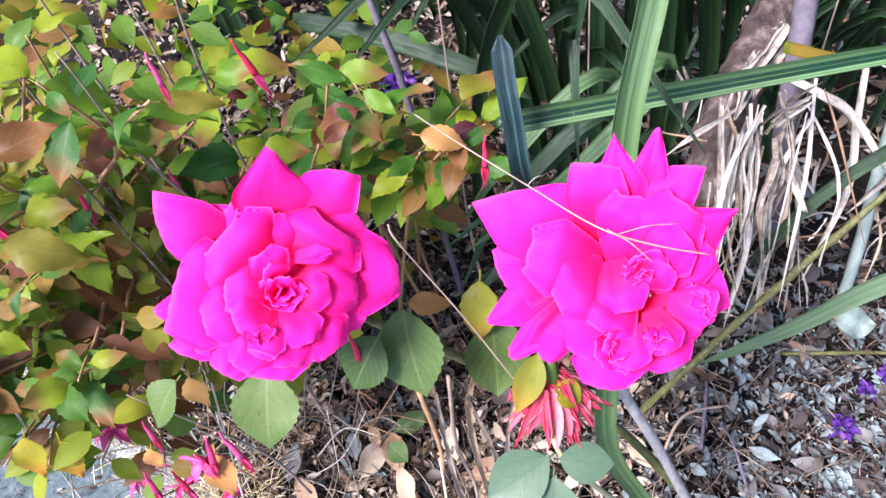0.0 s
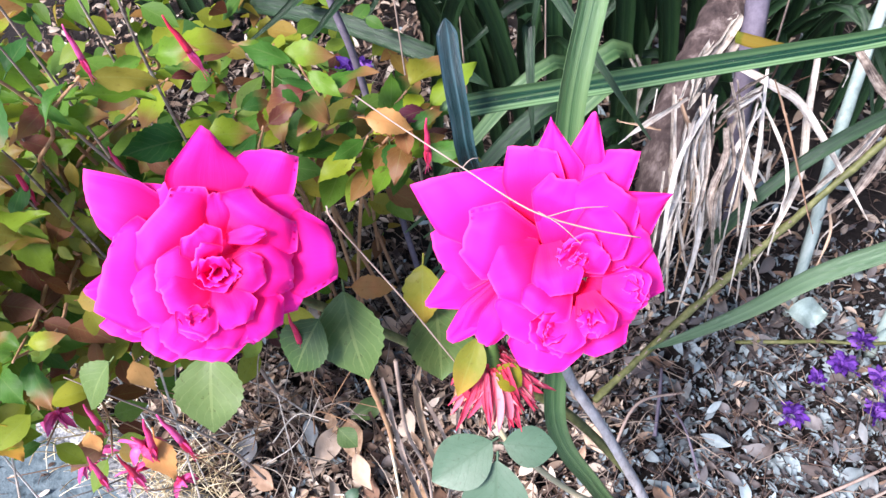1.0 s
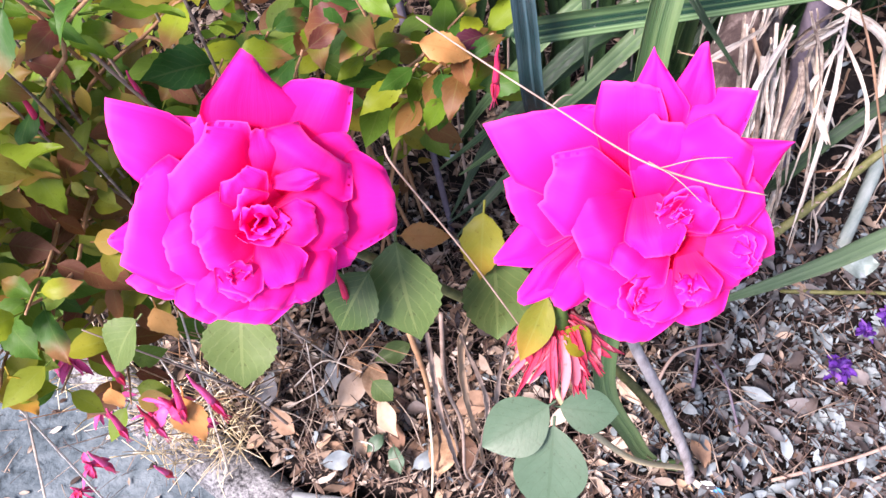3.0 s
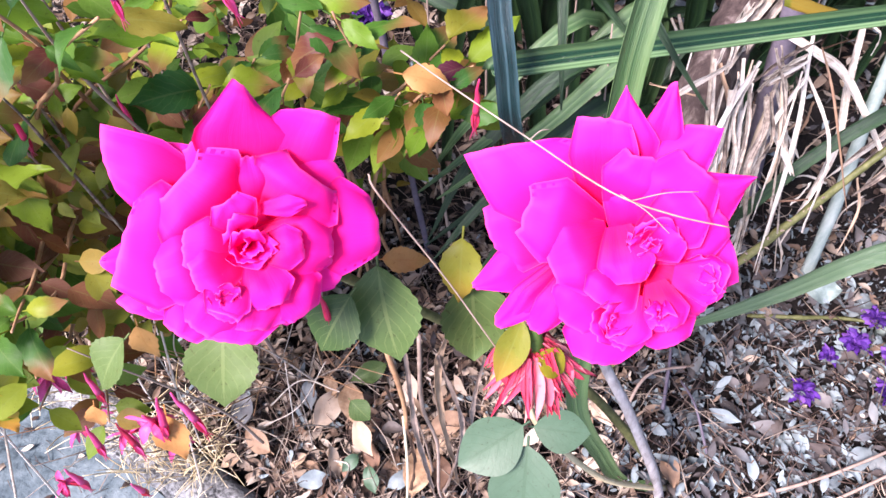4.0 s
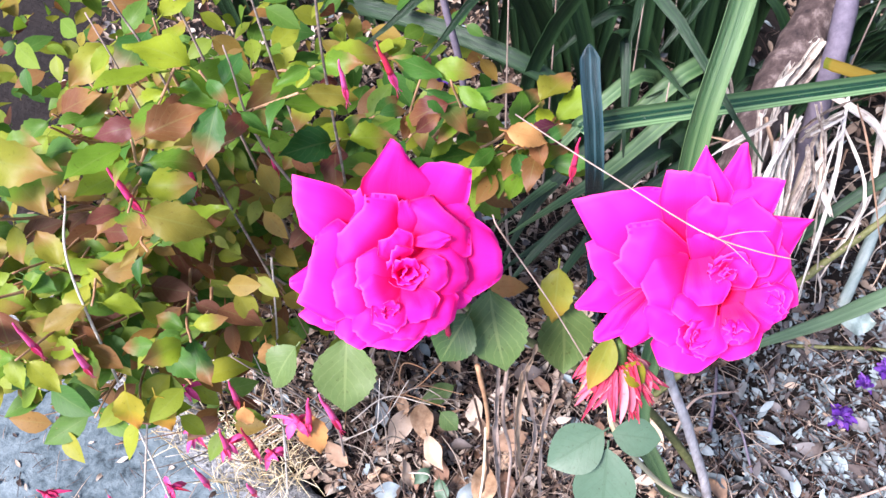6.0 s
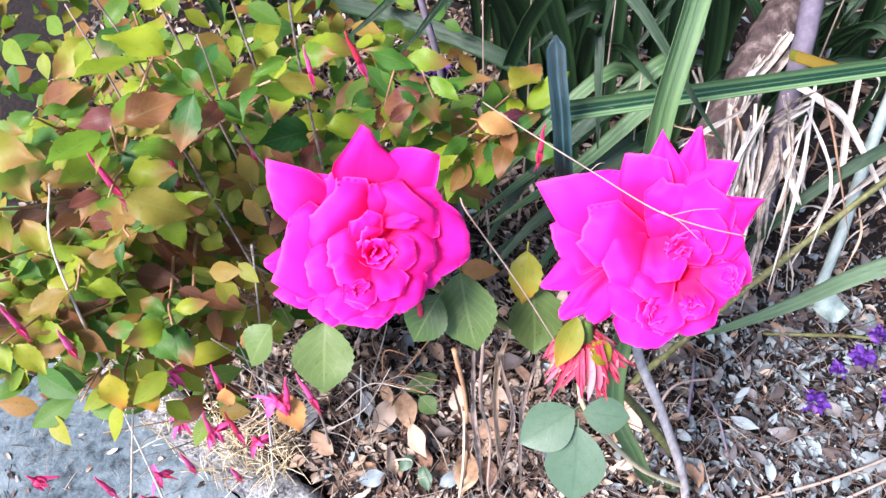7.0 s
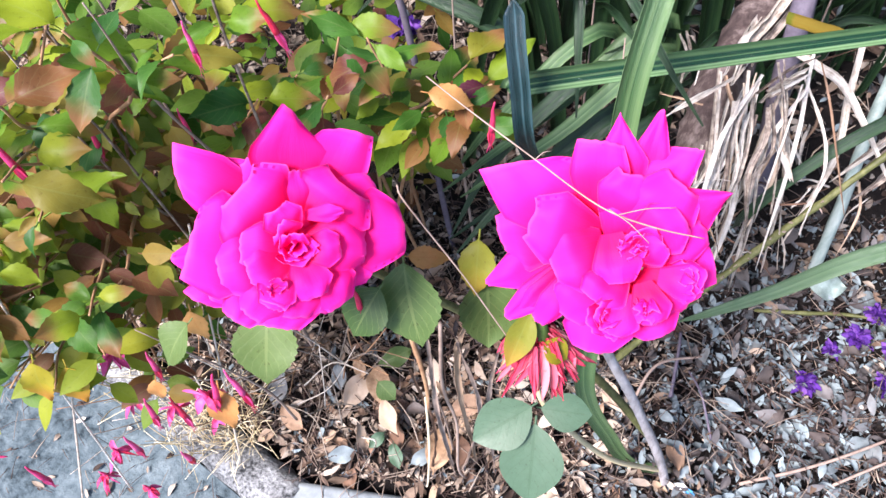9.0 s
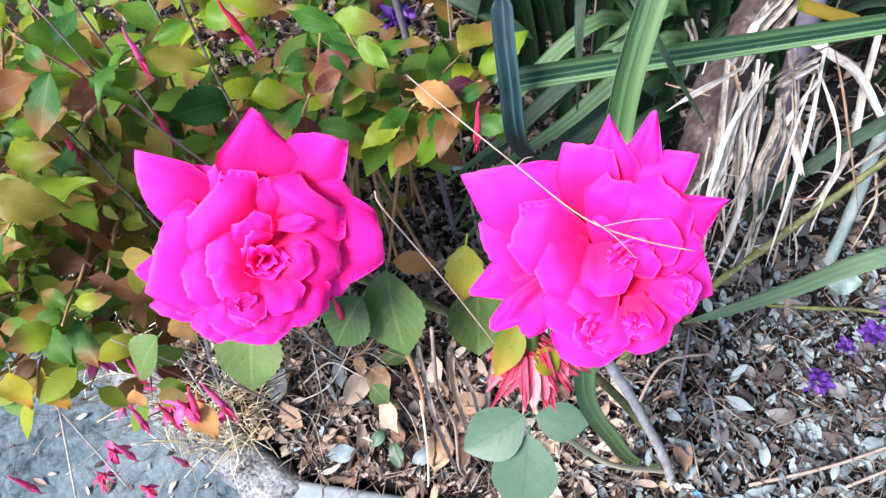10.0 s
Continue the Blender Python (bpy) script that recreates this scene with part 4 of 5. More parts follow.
part("leaf", ribbon("leaf", [(0.85, 0.8, -0.02), (0.74, 0.75, 0.3), (0.55, 0.65, 0.47), (0.364, 0.576, 0.53), (0.148, 0.496, 0.588), (0.008, 0.440, 0.630), (-0.012, 0.432, 0.630)], 0.0190, (0, -0.55, 0.85), 0.4, 8, (0.9, 0.03)), M_STRAP_GLINT, clump, "bent dark green strap leaf with pale stripes and a painted edge highlight")
part("leaf", ribbon("leaf", [(0.72, 0.42, -0.02), (0.60, 0.39, 0.33), (0.45, 0.37, 0.50), (0.331, 0.362, 0.472), (0.257, 0.355, 0.403), (0.20, 0.343, 0.378), (0.165, 0.335, 0.37)], 0.0185, (0, -0.6, 0.8), 0.2, 8, (0.8, 0.45)), M_STRAP_GREY, clump, "arching dull green strap leaf with a dry tip")
part("leaf", ribbon("leaf", [(0.282, 0.527, 0.229), (0.275, 0.502, 0.309), (0.324, 0.521, 0.376), (0.386, 0.543, 0.419), (0.467, 0.578, 0.432), (0.56, 0.63, 0.42), (0.66, 0.70, 0.36), (0.74, 0.78, 0.2), (0.78, 0.84, 0.0)], 0.0155, (0, -0.6, 0.8), 0.2, 8), M_STRAP_SHADED, clump)
part("leaf", ribbon("leaf", [(-0.45, 0.98, 0.2), (-0.33, 0.86, 0.40), (-0.193, 0.788, 0.435), (-0.065, 0.73, 0.42), (0.02, 0.70, 0.38)], 0.024, (0, -0.6, 0.8), 0.25, 8), M_STRAP_SHADED, clump)
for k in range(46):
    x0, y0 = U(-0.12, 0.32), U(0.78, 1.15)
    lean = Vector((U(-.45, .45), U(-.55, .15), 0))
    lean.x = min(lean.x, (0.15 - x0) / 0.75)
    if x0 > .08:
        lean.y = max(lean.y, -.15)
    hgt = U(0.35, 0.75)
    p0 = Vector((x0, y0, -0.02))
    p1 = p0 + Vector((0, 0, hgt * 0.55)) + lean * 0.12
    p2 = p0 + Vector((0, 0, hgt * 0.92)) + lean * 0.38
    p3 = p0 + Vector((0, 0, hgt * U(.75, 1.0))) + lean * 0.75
    part("leaf", ribbon("leaf", [p0, p1, p2, p3], U(.018, .028), (lean.x * 0.5, -1, 0.4), 0.3, 5, (0.8, 0.5)), M_STRAP_SHADED, clump)
for k in range(7):
    y0 = U(.56, .66)
    p0 = Vector((U(-.02, .06), y0, U(.22, .36)))
    part("leaf", ribbon("leaf", [(0.2, 0.75, 0.0), p0 + Vector((.14, .08, .06)), p0, p0 + Vector((U(-.16, -.06), U(-.12, -.02), U(-.12, -.02)))], U(.018, .026), (0, -0.5, 0.8), 0.25, 6, (.8, .5)), M_STRAP_LIGHT if k % 2 else M_STRAP_SHADED, clump)

# Extra clump, mostly out of view, added to cut sky light from the back.
tall = thing("strap_leaf_plant", (0.35, 1.35, 0.0), "tall dense clump of dark green strap leaves added to block sky light", "plant")
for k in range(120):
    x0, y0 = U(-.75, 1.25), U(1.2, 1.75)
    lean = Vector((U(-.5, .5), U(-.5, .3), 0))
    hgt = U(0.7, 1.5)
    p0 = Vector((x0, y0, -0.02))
    part("leaf", ribbon("leaf", [p0, p0 + Vector((0, 0, hgt * .55)) + lean * .12, p0 + Vector((0, 0, hgt * .92)) + lean * .38, p0 + Vector((0, 0, hgt * U(.75, 1.0))) + lean * .75], U(.022, .038), (lean.x * .5, -1, .4), .3, 4, (.8, .5)), M_STRAP_SHADED, tall)

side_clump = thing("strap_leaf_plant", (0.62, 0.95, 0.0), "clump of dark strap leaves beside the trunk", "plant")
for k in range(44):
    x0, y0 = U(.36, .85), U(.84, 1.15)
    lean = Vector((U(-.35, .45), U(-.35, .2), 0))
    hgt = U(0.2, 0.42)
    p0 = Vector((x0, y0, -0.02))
    part("leaf", ribbon("leaf", [p0, p0 + Vector((0, 0, hgt * .55)) + lean * .12, p0 + Vector((0, 0, hgt * .92)) + lean * .38, p0 + Vector((0, 0, hgt * U(.6, 1.0))) + lean * .8], U(.014, .026), (lean.x * .5, -1, .4), .3, 5, (.8, .5)), M_STRAP_SHADED, side_clump)

# ---------------------------------------------------------------- trunk, dry leaves hanging from it, stalks
tree = thing("cordyline_trunk", (0.235, 0.66, 0.0), "leaning brown trunk shedding dry straw-coloured leaves", "trunk")
part("trunk", tube("trunk", [(0.236, 0.625, -0.013), (0.230, 0.615, 0.15), (0.234, 0.615, 0.271), (0.247, 0.650, 0.354), (0.288, 0.715, 0.392), (0.325, 0.775, 0.425), (0.39, 0.87, 0.49)], 0.033, 0.026, 14, 10, 0.2), M_BARK, tree)
part("trunk", tube("trunk", [(0.391, 0.696, 0.026), (0.338, 0.672, 0.293), (0.327, 0.683, 0.421), (0.329, 0.708, 0.474), (0.341, 0.774, 0.527)], 0.014, 0.013, 10, 8, 0.15), M_DARKTWIG, tree, "slim grey upright trunk")
SHED_DOWN = (  # path, count, spread, least and greatest width: bundles shed down the trunk
    ([(0.335, 0.745, 0.43), (0.298, 0.700, 0.412), (0.268, 0.655, 0.412), (0.248, 0.615, 0.418)], 9, 0.012, 0.006, 0.014),
    ([(0.245, 0.580, 0.452), (0.232, 0.530, 0.430), (0.223, 0.495, 0.402), (0.206, 0.455, 0.372)], 5, 0.014, 0.003, 0.009),
    ([(0.285, 0.580, 0.424), (0.272, 0.530, 0.413), (0.258, 0.500, 0.400), (0.266, 0.460, 0.316)], 3, 0.012, 0.004, 0.0075),
    ([(0.262, 0.570, 0.440), (0.250, 0.520, 0.400), (0.242, 0.480, 0.340)], 4, 0.012, 0.003, 0.006),
)
SHED_ASIDE = (  # flakes and short strips beside it
    ([(0.275, 0.580, 0.420), (0.294, 0.580, 0.452), (0.320, 0.585, 0.473)], 5, 0.010, 0.004, 0.010),
    ([(0.291, 0.570, 0.387), (0.296, 0.540, 0.387), (0.303, 0.500, 0.382)], 2, 0.004, 0.005, 0.008),
    ([(0.313, 0.600, 0.407), (0.318, 0.580, 0.393), (0.323, 0.570, 0.370)], 2, 0.008, 0.002, 0.004),
    ([(0.222, 0.568, 0.471), (0.190, 0.552, 0.465), (0.158, 0.540, 0.449)], 2, 0.005, 0.003, 0.006),
    ([(0.181, 0.620, 0.488), (0.189, 0.620, 0.453), (0.192, 0.620, 0.400)], 2, 0.006, 0.003, 0.006),
)
SHED_LONG = (  # long arching strips and loose ends
    ([(0.400, 0.670, 0.425), (0.389, 0.620, 0.378), (0.376, 0.560, 0.332), (0.322, 0.480, 0.270)], 1, 0.001, 0.009, 0.0095),
    ([(0.300, 0.640, 0.445), (0.335, 0.620, 0.433), (0.376, 0.600, 0.404), (0.455, 0.520, 0.300)], 1, 0.001, 0.009, 0.011),
    ([(0.435, 0.670, 0.440), (0.466, 0.640, 0.402), (0.494, 0.610, 0.370), (0.454, 0.560, 0.313), (0.407, 0.530, 0.290)], 1, 0.001, 0.011, 0.013),
    ([(0.520, 0.640, 0.380), (0.470, 0.600, 0.330), (0.410, 0.570, 0.260)], 3, 0.014, 0.003, 0.007),
    ([(0.238, 0.600, 0.350), (0.225, 0.520, 0.290), (0.190, 0.440, 0.200)], 4, 0.016, 0.0025, 0.005),
    ([(0.300, 0.560, 0.330), (0.296, 0.510, 0.250), (0.288, 0.470, 0.130)], 3, 0.014, 0.003, 0.007),
)
k = 0
for path, n, spread, w0, w1 in SHED_DOWN + SHED_ASIDE + SHED_LONG:
    for i in range(n):
        k += 1
        off = Vector((U(-1, 1), U(-1, 1), U(-1, 1))) * spread
        pts = [Vector(q) + off + Vector((U(-1, 1), U(-1, 1), U(-1, 1))) * spread * 0.5 for q in path]
        if n > 2:
            pts[0] = pts[0].lerp(pts[1], U(0, .4))
            pts[-1] = pts[-2].lerp(pts[-1], U(.5, 1.1))
        part("dry_leaf", ribbon("dry_leaf", pts, U(w0, w1), (U(-.5, .5), -1, .7), .5, 8, (.7, .3), .0008, .06 if n > 2 else .02, U(-1, 1) if n > 1 else .3, k), M_STRAW, tree)
for i in range(22):
    a = Vector((U(.22, .33), U(.57, .63), U(.40, .47)))
    c = Vector((a.x + U(-.09, .05), U(.44, .52), U(.16, .36)))
    b = a.lerp(c, U(.35, .6)) + Vector((U(-.02, .02), -.01, U(.01, .05)))
    part("dry_leaf", ribbon("dry_leaf", [a, b, c], U(.002, .0065), (U(-.6, .6), -1, .7), .5, 10, (.6, .4), .0008, .07, U(-1.5, 1.5), i + 600), M_STRAW if i % 4 else M_DRYLEAF, tree)
for i in range(34):
    a = Vector((U(.28, .62), U(.56, .9), U(.04, .26)))
    d = Vector((U(-1, 1), U(-1, .3), U(-1.0, .2))).normalized() * U(.05, .13)
    part("dry_leaf", ribbon("dry_leaf", [a, a + d * .5 + Vector((U(-.015, .015), 0, U(.0, .02))), a + d], U(.0015, .005), (U(-.5, .5), -1, .6), .5, 6, (.7, .4), .0006, .08, U(-2, 2), i + 400), M_DRYLEAF if i % 3 else M_STRAW, tree)
for i in range(26):
    a = Vector((U(.17, .34), U(.47, .60), U(.10, .42)))
    d = Vector((U(-1, 1), U(-1, .6), U(-1.2, .3))).normalized() * U(.02, .06)
    part("dry_leaf", ribbon("dry_leaf", [a, a + d * .5 + Vector((0, U(-.008, .008), U(-.008, .008))), a + d], U(.001, .003), (U(-.5, .5), -1, .6), .5, 5, (.7, .4), .0006, .12, U(-2, 2), i + 300), M_STRAW if i % 2 else M_DRYLEAF, tree)
part("dry_leaf", ribbon("dry_leaf", [(0.283, 0.629, 0.500), (0.317, 0.630, 0.484), (0.363, 0.637, 0.459)], 0.014, (0, -.6, .8), .3, 6, (.9, .1), .001, .04, .3, 7), M_OLIVE, tree, "yellowing broken leaf stub")
stalk = thing("pale_stalk", (0.455, 0.555, 0.0), "thick pale green waxy stalk rising from the litter", "stalk")
part("stem", tube("stem", [(.455, .555, -.02), (.458, .60, .14), (.465, .66, .275), (.541, .82, .373), (.60, .93, .43)], 0.0085, 0.008, 10, 8, 0.2), M_PALESTALK, stalk)
stalk2 = thing("pale_stalk", (0.558, 0.485, 0.0), "thick pale green waxy stalk leaning over the litter", "stalk")
part("stem", tube("stem", [(.558, .485, -.02), (.568, .521, .102), (.574, .548, .21), (.585, .58, .33)], 0.008, 0.0075, 10, 8, 0.2), M_PALESTALK, stalk2)
part("sheath", ribbon("sheath", [(.548, .488, .02), (.572, .494, .05), (.60, .50, .06)], 0.022, (-.2, -.8, .6), .5, 6, (.5, .3), .001, .05, .2, 5), M_PALESTALK, stalk2, "pale withered leaf sheath")
cane = thing("thorny_cane", (0.166, 0.419, 0.0), "olive-green thorny rose cane leaning over the litter", "cane")
CANE_A, CANE_B = Vector((0.166, 0.419, 0.083)), Vector((0.401, 0.530, 0.360))
part("stem", tube("stem", [CANE_A.lerp(CANE_B, t) + Vector((0, 0, .012 * math.sin(t * 3.1))) for t in (-.1, .0, .2, .4, .6, .8, 1.0, 1.3, 1.6, 1.9)], 0.0055, 0.0035, 9, 8, 0.5), M_GREENCANE, cane)
for k in range(34):
    p0 = CANE_A.lerp(CANE_B, .04 + k * .024)
    p0.z += .012 * math.sin((.04 + k * .024) * 3.1)
    d = Vector((U(-1, 1), U(-1, .3), U(-.4, 1))).normalized()
    part("thorn", tube("thorn", [p0, p0 + d * 0.008, p0 + d * 0.0115 + Vector((0, 0, -0.001))], 0.0018, 0.0002, 5, 2), M_TWIG, cane)
branch = thing("mossy_branch", (0.26, 0.48, 0.0), "thin mossy green branch lying on the litter", "branch")
part("stem", tube("stem", [(0.36, 0.50, 0.02), (0.42, 0.485, 0.045), (0.48, 0.49, 0.03), (0.54, 0.478, 0.04), (0.66, 0.49, 0.02)], 0.0032, 0.0028, 7, 8, 0.5), M_GREENCANE, branch)
stem = thing("dark_stem", (-0.12, 0.64, 0.0), "dark greyish bare stem", "stem")
part("stem", tube("stem", [(-0.10, 0.62, -0.02), (-0.115, 0.635, 0.25), (-0.125, 0.648, 0.47), (-0.14, 0.661, 0.572), (-0.17, 0.70, 0.75)], 0.0045, 0.004, 8, 8, 0.15), M_DARKTWIG, stem)
for k, (x, y, h, lx, ly) in enumerate(((-.06, .60, .56, -.01, .05), (.20, .60, .36, .02, .06), (.09, .66, .5, .0, .06), (-.30, .42, .82, -.05, .06), (-.02, .72, .5, .01, .03), (.36, .70, .5, .02, .05), (.14, .62, .42, -.02, .02))):
    st = thing("dry_stalk", (x, y, 0.0), "thin upright straw-coloured dry stalk", "stalk", "dry stalks")
    part("stem", tube("stem", [(x, y, -0.02), (x + lx * .4 + U(-.01, .01), y + ly * .4, h * .45), (x + lx, y + ly, h * 1.1)], 0.003, 0.0007, 6, 6, 0.2), M_TWIG if k != 1 else M_STRAW, st)
for a, b, c in (((-.30, .30, .10), (-.26, .25, .40), (-.30, .23, .60)), ((-.09, .28, .0), (-.085, .265, .2), (-.09, .26, .42)), ((-.06, .29, .0), (-.065, .28, .18), (-.07, .275, .40)), ((-.30, .5, .1), (-.36, .40, .5), (-.33, .34, .86)), ((-.22, .45, .3), (-.27, .38, .66), (-.25, .33, .84))):
    st = thing("dry_stalk", a, "thin brown dry stalk among the leaves", "stalk", "dry stalks")
    part("stem", tube("stem", [a, b, c], 0.0020, 0.0005, 6, 8, 0.3), M_TWIG, st)

for k, (a, b, c, w) in enumerate((((-.085, .27, .48), (-.09, .255, .28), (-.085, .245, .02), .010), ((-.05, .285, .5), (-.065, .275, .36), (-.055, .262, .03), .012), ((-.06, .28, .45), (-.045, .27, .25), (-.075, .25, .02), .008),
                                  ((-.11, .27, .40), (-.10, .26, .2), (-.12, .25, .02), .007), ((-.02, .29, .42), (-.035, .28, .25), (-.03, .25, .02), .009))):
    st = thing("dry_straw", (c[0], c[1], 0.0), "crumpled brown dry leaf blade standing in the litter", "dry leaf", "dry straws")
    part("blade", ribbon("blade", [a, b, c], w * .55, (0, -1, .5), .5, 12, (.6, .25), .0008, .14, 1.2, k + 90), M_DRYLEAF if k % 2 else M_TWIG, st)
tuft = thing("dry_grass_tuft", (-.40, .30, .03), "tuft of pale dry grass on the kerb", "grass")
for k in range(230):
    x, y = U(-.50, -.375), U(.265, .36)
    d = Vector((U(-.06, .06), U(-.06, .04), U(.01, .09)))
    p0 = Vector((x, y, .02))
    part("blade", tube("blade", [p0, p0 + d * .5 + Vector((0, 0, .01)), p0 + d], .0007, .0004, 4, 3), M_HAY, tuft)

tuft = thing("dry_grass_tuft", (-.62, .45, .03), "pale dry grass along the kerb under the bush", "grass")
for k in range(170):
    u = U(0, 1)
    p0 = Vector((-.50 - .38 * u + U(-.05, .05), .35 + .26 * u + U(-.05, .05), .01))
    d = Vector((U(-.07, .07), U(-.07, .05), U(.02, .12)))
    part("blade", tube("blade", [p0, p0 + d * .5 + Vector((0, 0, .01)), p0 + d], .0009, .0005, 4, 3), M_HAY, tuft)

# ---------------------------------------------------------------- purple fallen flowers
for k, (x, y, z, s) in enumerate(((.412, .385, .025, .85), (.457, .434, .025, .6), (.493, .45, .03, .9), (.526, .484, .035, .8), (.537, .422, .03, .95), (.542, .384, .03, 1.0), (.518, .381, .03, .7), (-.133, .662, .455, .9))):
    fl = thing("purple_flower", (x, y, z), "fallen crumpled purple flower on the litter" if z < .1 else "small purple flower among the stems", "flower", "purple flowers")
    for j in range(17):
        a = j * 2.4 + k
        d = Vector((math.cos(a), math.sin(a), U(.1, 1.0))).normalized()
        p = Vector((x, y, z))
        ln = U(.018, .030) * s
        part("petal", ribbon("petal", [p, p + d * ln * .5 + Vector((0, 0, .003)), p + d * ln + Vector((U(-.004, .004), U(-.004, .004), U(-.005, .003)))], U(.008, .014) * s, (U(-.4, .4), U(-.6, .2), 1), .4, 4, (.5, .3), .0005, .13, U(-1.2, 1.2), j + k * 17), M_PURPLE, fl)

# ---------------------------------------------------------------- litter on the bed
DRY = [leaf_data(0.032 * q, 0.013 * w, fold=f, droop=d, wave=wv, rows=6, stalk=0.1, widest=.5, seed=i, tip=.6)
       for i, (q, w, f, d, wv) in enumerate(((1, 1, .5, .2, .1), (1.2, 1, .2, -.3, .12), (.8, 1.1, .7, .4, .05), (1.35, 1.3, .4, .3, .15), (.9, .7, .2, .1, .1), (.6, 1, .3, .3, .2)))]
heap, heap_grey, bits = Heap(), Heap(), Heap()
for i in range(16500):
    x, y = U(-.95, .95), 0.16 + 1.35 * U(0, 1) ** 1.25
    if not in_bed(x, y, 0.012):
        continue
    # Thinner litter here bares the blackened soil where shade lies.
    if x > .24 and y > .56 and U(0, 1) < .6:
        continue
    z = 0.003 + 0.03 * U(0, 1) + 0.012 * noise.noise(Vector((x * 6, y * 6, 1)))
    m = aim((x, y, z), (U(-1, 1), U(-1, 1), U(-.35, .35)), (U(-.7, .7), U(-.7, .7), 1), U(.35, .9))
    # Bluish grey leaves increase with x, painting the cooler shade there.
    grey = U(0, 1) < (0.12 + 0.80 * min(1, max(0, (x - 0.02) * 4))) * (1 if y < .56 else .35)
    (heap_grey if grey else heap).add(rng.choice(DRY), m)
for i in range(9000):
    x, y = U(-.45, .75), 0.17 + .5 * U(0, 1)
    if not in_bed(x, y, 0.012):
        continue
    m = aim((x, y, U(.012, .036)), (U(-1, 1), U(-1, 1), U(-.5, .5)), (U(-.9, .9), U(-.9, .9), 1), U(.14, .38))
    (heap_grey if U(0, 1) < 0.15 + 0.75 * min(1, max(0, (x - 0.02) * 4)) else heap).add(DRY[i % 6], m)
for i in range(7500):
    x, y = U(-.8, .8), 0.18 + 1.0 * U(0, 1) ** 1.3
    if not in_bed(x, y, 0.01) or (x > .1 and y < .5 and U(0, 1) < .3) or (x > .22 and y > .5 and U(0, 1) < .75):
        continue
    a = Vector((x, y, U(.012, .04)))
    d = Vector((U(-1, 1), U(-1, 1), U(-.35, .35))).normalized() * U(.02, .075)
    bits.add(tube_data([a, a + d * .5 + Vector((U(-.006, .006), U(-.006, .006), U(-.002, .008))), a + d], U(.0005, .0013), .0005, 3, 2), Matrix.Identity(4))
for i in range(420):
    x, y = U(-.9, -.36), U(.02, .5)
    if in_bed(x, y, -.085):
        continue
    if i % 3:
        a = Vector((x, y, -.032))
        d = Vector((U(-1, 1), U(-1, 1), U(0, .15))).normalized() * U(.008, .05)
        bits.add(tube_data([a, a + d * .5 + Vector((0, 0, .002)), a + d], U(.0004, .001), .0004, 3, 2), Matrix.Identity(4))
    else:
        heap.add(rng.choice(DRY), aim((x, y, -.031), (U(-1, 1), U(-1, 1), U(-.1, .1)), (U(-.2, .2), U(-.2, .2), 1), U(.2, .6)))
litter = tagged(part("leaf_litter", heap.mesh("leaf_litter"), M_LITTER, None, "thick layer of curled brown dry leaves"), category="leaf litter", kind="stuff")
litter_grey = tagged(part("leaf_litter", heap_grey.mesh("leaf_litter"), M_LITTER_GREY, None, "thick layer of grey dry leaves tinted blue for cool shade"), category="leaf litter", kind="stuff")
tagged(part("twig_litter", bits.mesh("twig_litter"), M_STRAW_STUFF, None, "tangle of thin reddish-brown dry twigs and stems"), category="twig litter", kind="stuff")
DRY_ME = [mesh_of("dry_leaf", *leaf_data(0.036 * q, 0.015 * w, fold=f, droop=d, wave=wv, rows=8, stalk=0.12, widest=.5, seed=i, tip=.7))
          for i, (q, w, f, d, wv) in enumerate(((1, 1, .5, .2, .1), (1.2, 1.1, .2, -.3, .12), (.8, 1.2, .7, .4, .05), (1.3, 1.6, .4, .3, .15), (.9, .8, .2, .1, .1)))]
DRY_GREY = [me.copy() for me in DRY_ME]
count = 0
while count < 295:
    x, y = U(-.35, .62), U(.2, .62)
    if not in_bed(x, y, 0.02):
        continue
    grey = U(0, 1) < 0.12 + 0.85 * min(1, max(0, (x - 0.02) * 4))
    m = aim((x, y, U(.018, .038)), (U(-1, 1), U(-1, 1), U(-.5, .5)), (U(-.9, .9), U(-.9, .9), 1), U(.55, 1.2))
    part("dry_leaf", rng.choice(DRY_GREY if grey else DRY_ME), M_DRYGREY if grey else M_DRYLEAF, litter_grey if grey else litter, "", m)
    count += 1
big = mesh_of("dry_leaf", *leaf_data(0.06, 0.034, fold=.5, droop=.35, wave=.12, rows=10, stalk=.1, widest=.5))
for x, y, z, ax, ay in ((-.189, .345, .06, .3, -1), (-.08, .25, .035, .1, 1), (-.30, .30, .04, -.7, .5), (-.25, .33, .04, .5, .8), (.22, .25, .035, -.1, 1), (-.10, .33, .04, 1, .3), (-.16, .27, .035, -.4, 1)):
    lf = thing("dry_leaf", (x, y, z), "large curled tan dry leaf on the leaf litter", "dry leaf", "large dry leaves")
    part("blade", big, M_DRYLEAF, lf, "", aim((x, y, z), (ax, ay, .2), (U(-.5, .5), -.5, 1), U(.75, 1.1)))
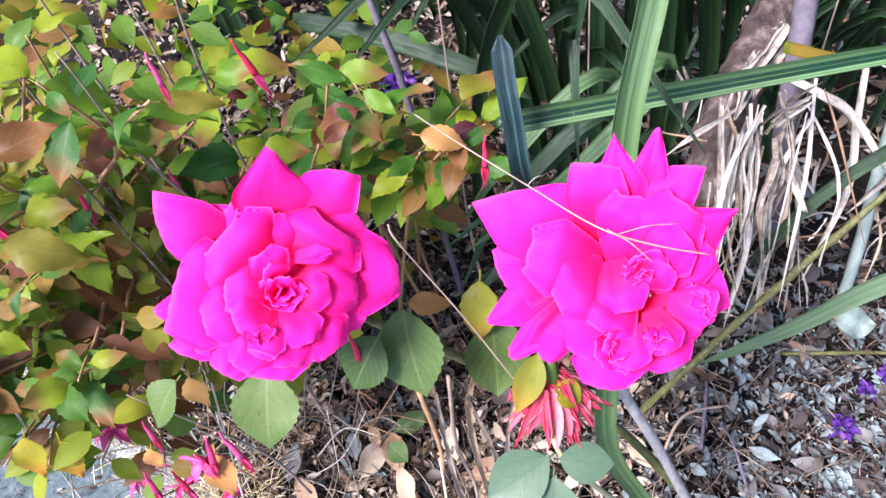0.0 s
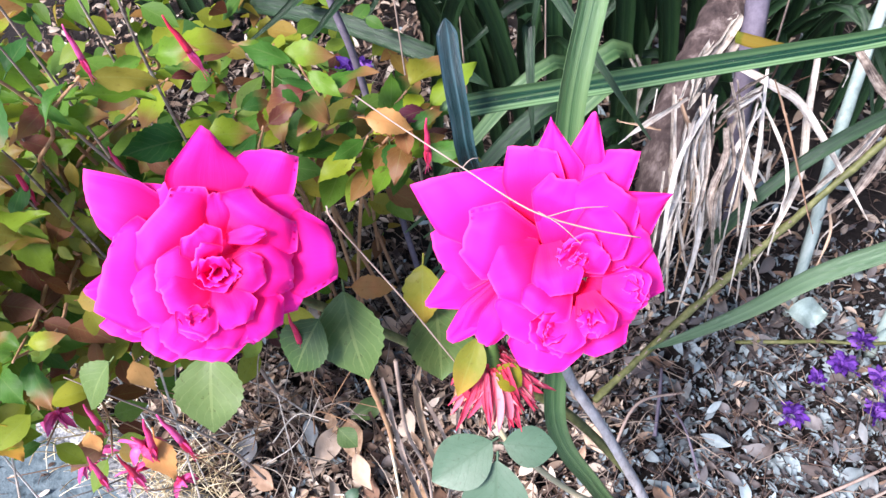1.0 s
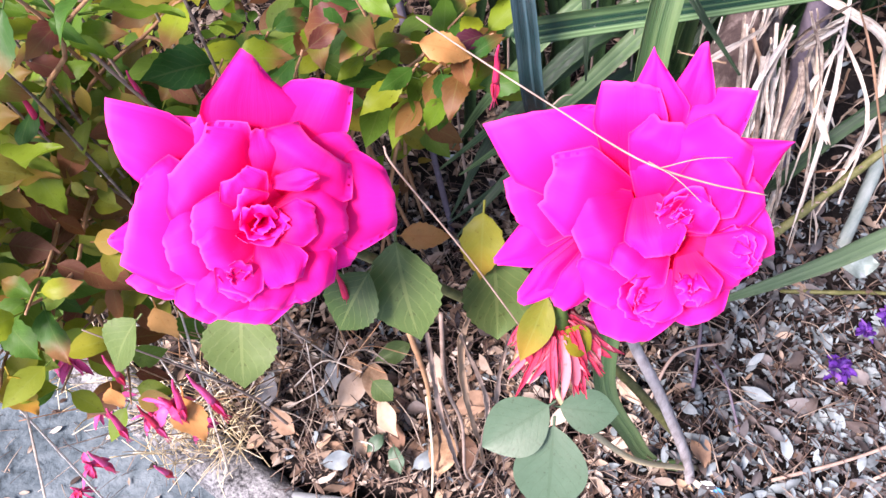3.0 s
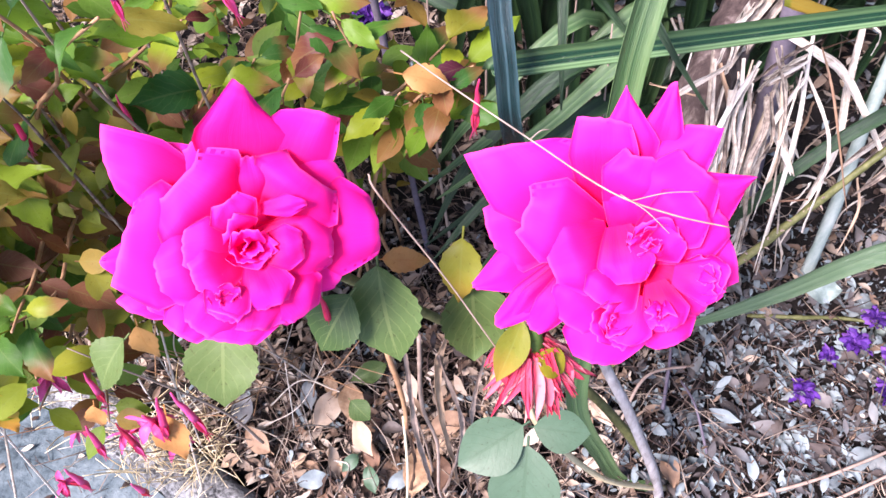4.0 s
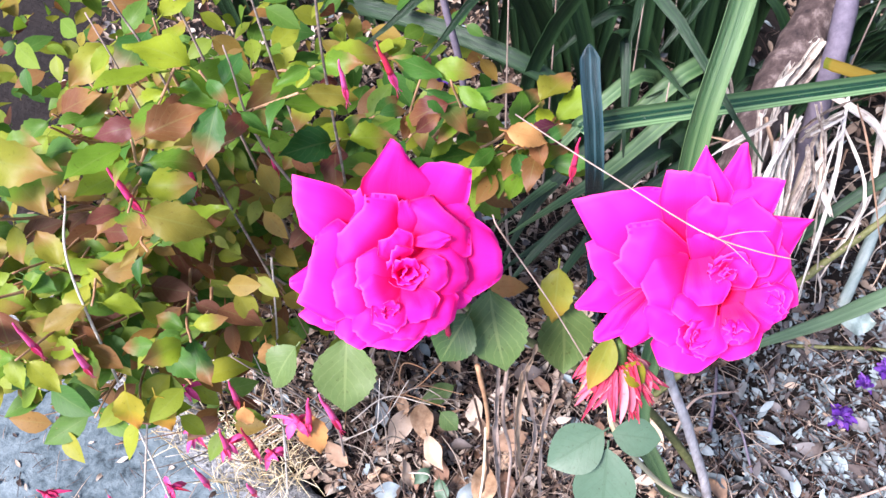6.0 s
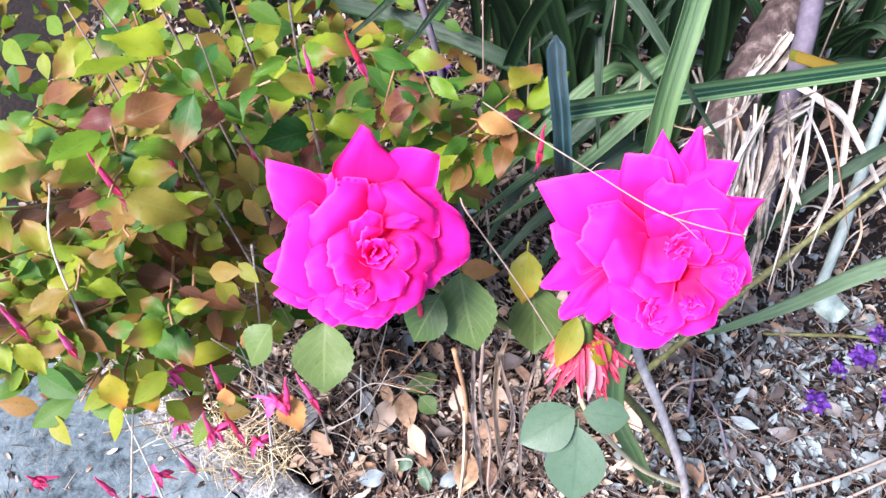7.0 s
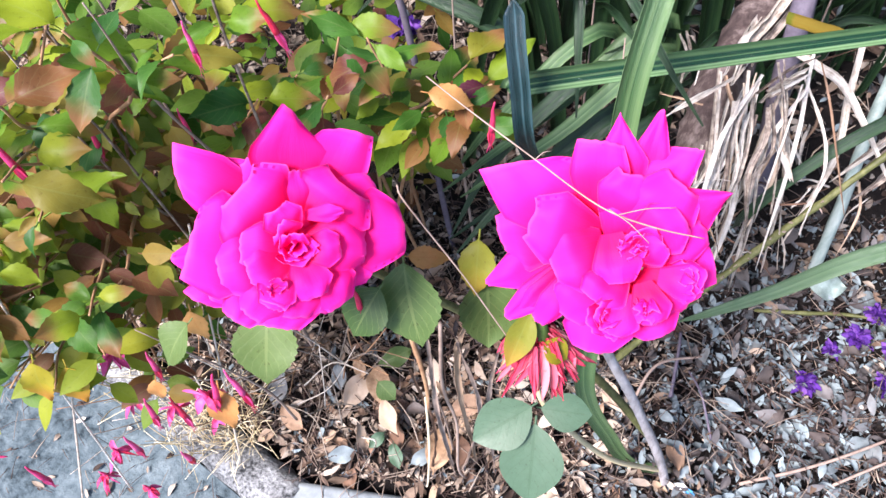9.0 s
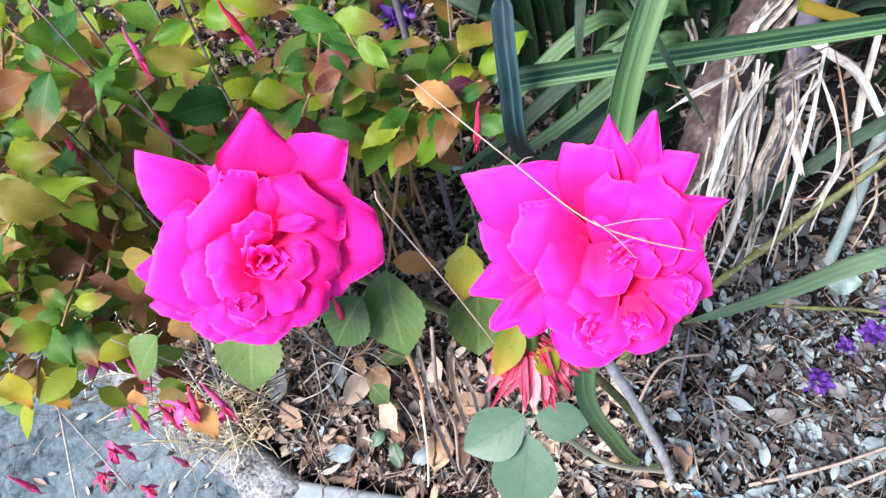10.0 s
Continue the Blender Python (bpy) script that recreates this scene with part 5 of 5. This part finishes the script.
for k, (a, b, c, r) in enumerate((((.30, .24, .03), (.42, .27, .045), (.60, .34, .035), .0026), ((.42, .24, .035), (.52, .28, .05), (.66, .33, .04), .0022), ((.16, .34, .035), (.20, .40, .05), (.27, .42, .035), .0024),
                                  ((.22, .36, .03), (.235, .42, .04), (.245, .46, .03), .003), ((.27, .30, .03), (.26, .36, .045), (.25, .40, .03), .002))):
    st = thing("fallen_twig", a, "pale bare twig lying on the leaf litter", "twig", "fallen twigs")
    part("stem", tube("stem", [a, b, c], r, r * .7, 6, 8, 0.25), M_TWIG if k < 3 else M_DARKTWIG, st)

# leaves and stems that stand out on the brown litter
for at, along, size, mat, words in (
        ((-.207, .40, .05), (.25, -1, .1), .95, M_TANLEAF, "large curled tan dry leaf on the leaf litter"), ((-.150, .420, .06), (-.8, -.5, .1), .85, M_ROSELEAF, "dark green fallen leaf on the litter"),
        ((-.115, .24, .045), (.2, 1, .2), 1.05, M_TANLEAF, "crumpled orange-tan dry leaf against the kerb"), ((-.268, .262, .045), (1, .15, 0), .7, M_DRYGREY, "pale grey dry leaf beside the kerb"),
        ((-.262, .40, .05), (.15, -1, .1), .65, M_DRYGREY, "grey-green dry leaf on the litter"), ((-.345, .385, .05), (-.1, -1, 0), .8, M_DRYGREY, "pale curled dry leaf beside the kerb"),
        ((-.235, .41, .05), (.3, -1, 0), .55, M_TANLEAF, "pale tan dry leaf on the litter"), ((-.172, .285, .05), (.2, -1, .1), .6, M_SAGE, "small green fallen leaf on the litter"), ((-.185, .30, .045), (-.6, -.7, .1), .5, M_SAGE, "small green fallen leaf on the litter")):
    lf = thing("fallen_leaf", at, words, "fallen leaf", "fallen leaves")
    part("blade", mesh_of("blade", *leaf_data(0.06, 0.036, fold=.35, droop=.3, wave=.12, rows=12, stalk=.08, widest=.5, seed=size * 9)), mat, lf, "", aim(at, along, (U(-.3, .3), -.55, 1), size))
for pts, r, mat, words in (
        ([(-.106, .29, .44), (-.098, .27, .363), (-.098, .255, .314)], .0028, M_REDSTEM, "thick orange-brown broken stem"),
        ([(-.100, .262, .33), (-.106, .24, .206), (-.120, .225, .06), (-.130, .235, .01)], .0015, M_HAY, "pale bent straw stem"),
        ([(-.075, .29, .47), (-.081, .27, .346), (-.072, .26, .235), (-.077, .24, .096), (-.07, .245, .0)], .0022, M_TWIG, "pale frayed dry stem")):
    st = thing("dry_stalk", pts[-1], words, "stalk", "dry stalks")
    part("stem", tube("stem", pts, r, r * .7, 7, 8, 0.35), mat, st)
scrap = thing("plastic_scrap", (.222, .232, .03), "small crumpled white and blue plastic scrap on the litter", "litter scrap")
part("film", ribbon("film", [(.214, .236, .03), (.222, .232, .038), (.232, .227, .03)], .010, (0, -.4, 1), .6, 6, (.8, .4), .0006, .10, .5, 3), M_SCRAP, scrap)
part("flap", ribbon("flap", [(.226, .230, .036), (.232, .226, .036), (.239, .222, .03)], .007, (0, -.4, 1), .4, 5, (.8, .4), .0006, .08, .3, 8), M_SCRAP_BLUE, scrap, "blue end of the plastic")
husk = thing("fallen_leaf", (.455, .53, .04), "pale bluish crumpled dry leaf at a stalk's foot", "fallen leaf", "fallen leaves")
part("blade", mesh_of("blade", *leaf_data(0.06, 0.05, fold=.5, droop=.2, wave=.25, rows=12, stalk=.05, widest=.5, seed=4)), M_PALESTALK, husk, "", aim((.435, .535, .04), (1, -.15, .1), (0, -.5, 1), .9))
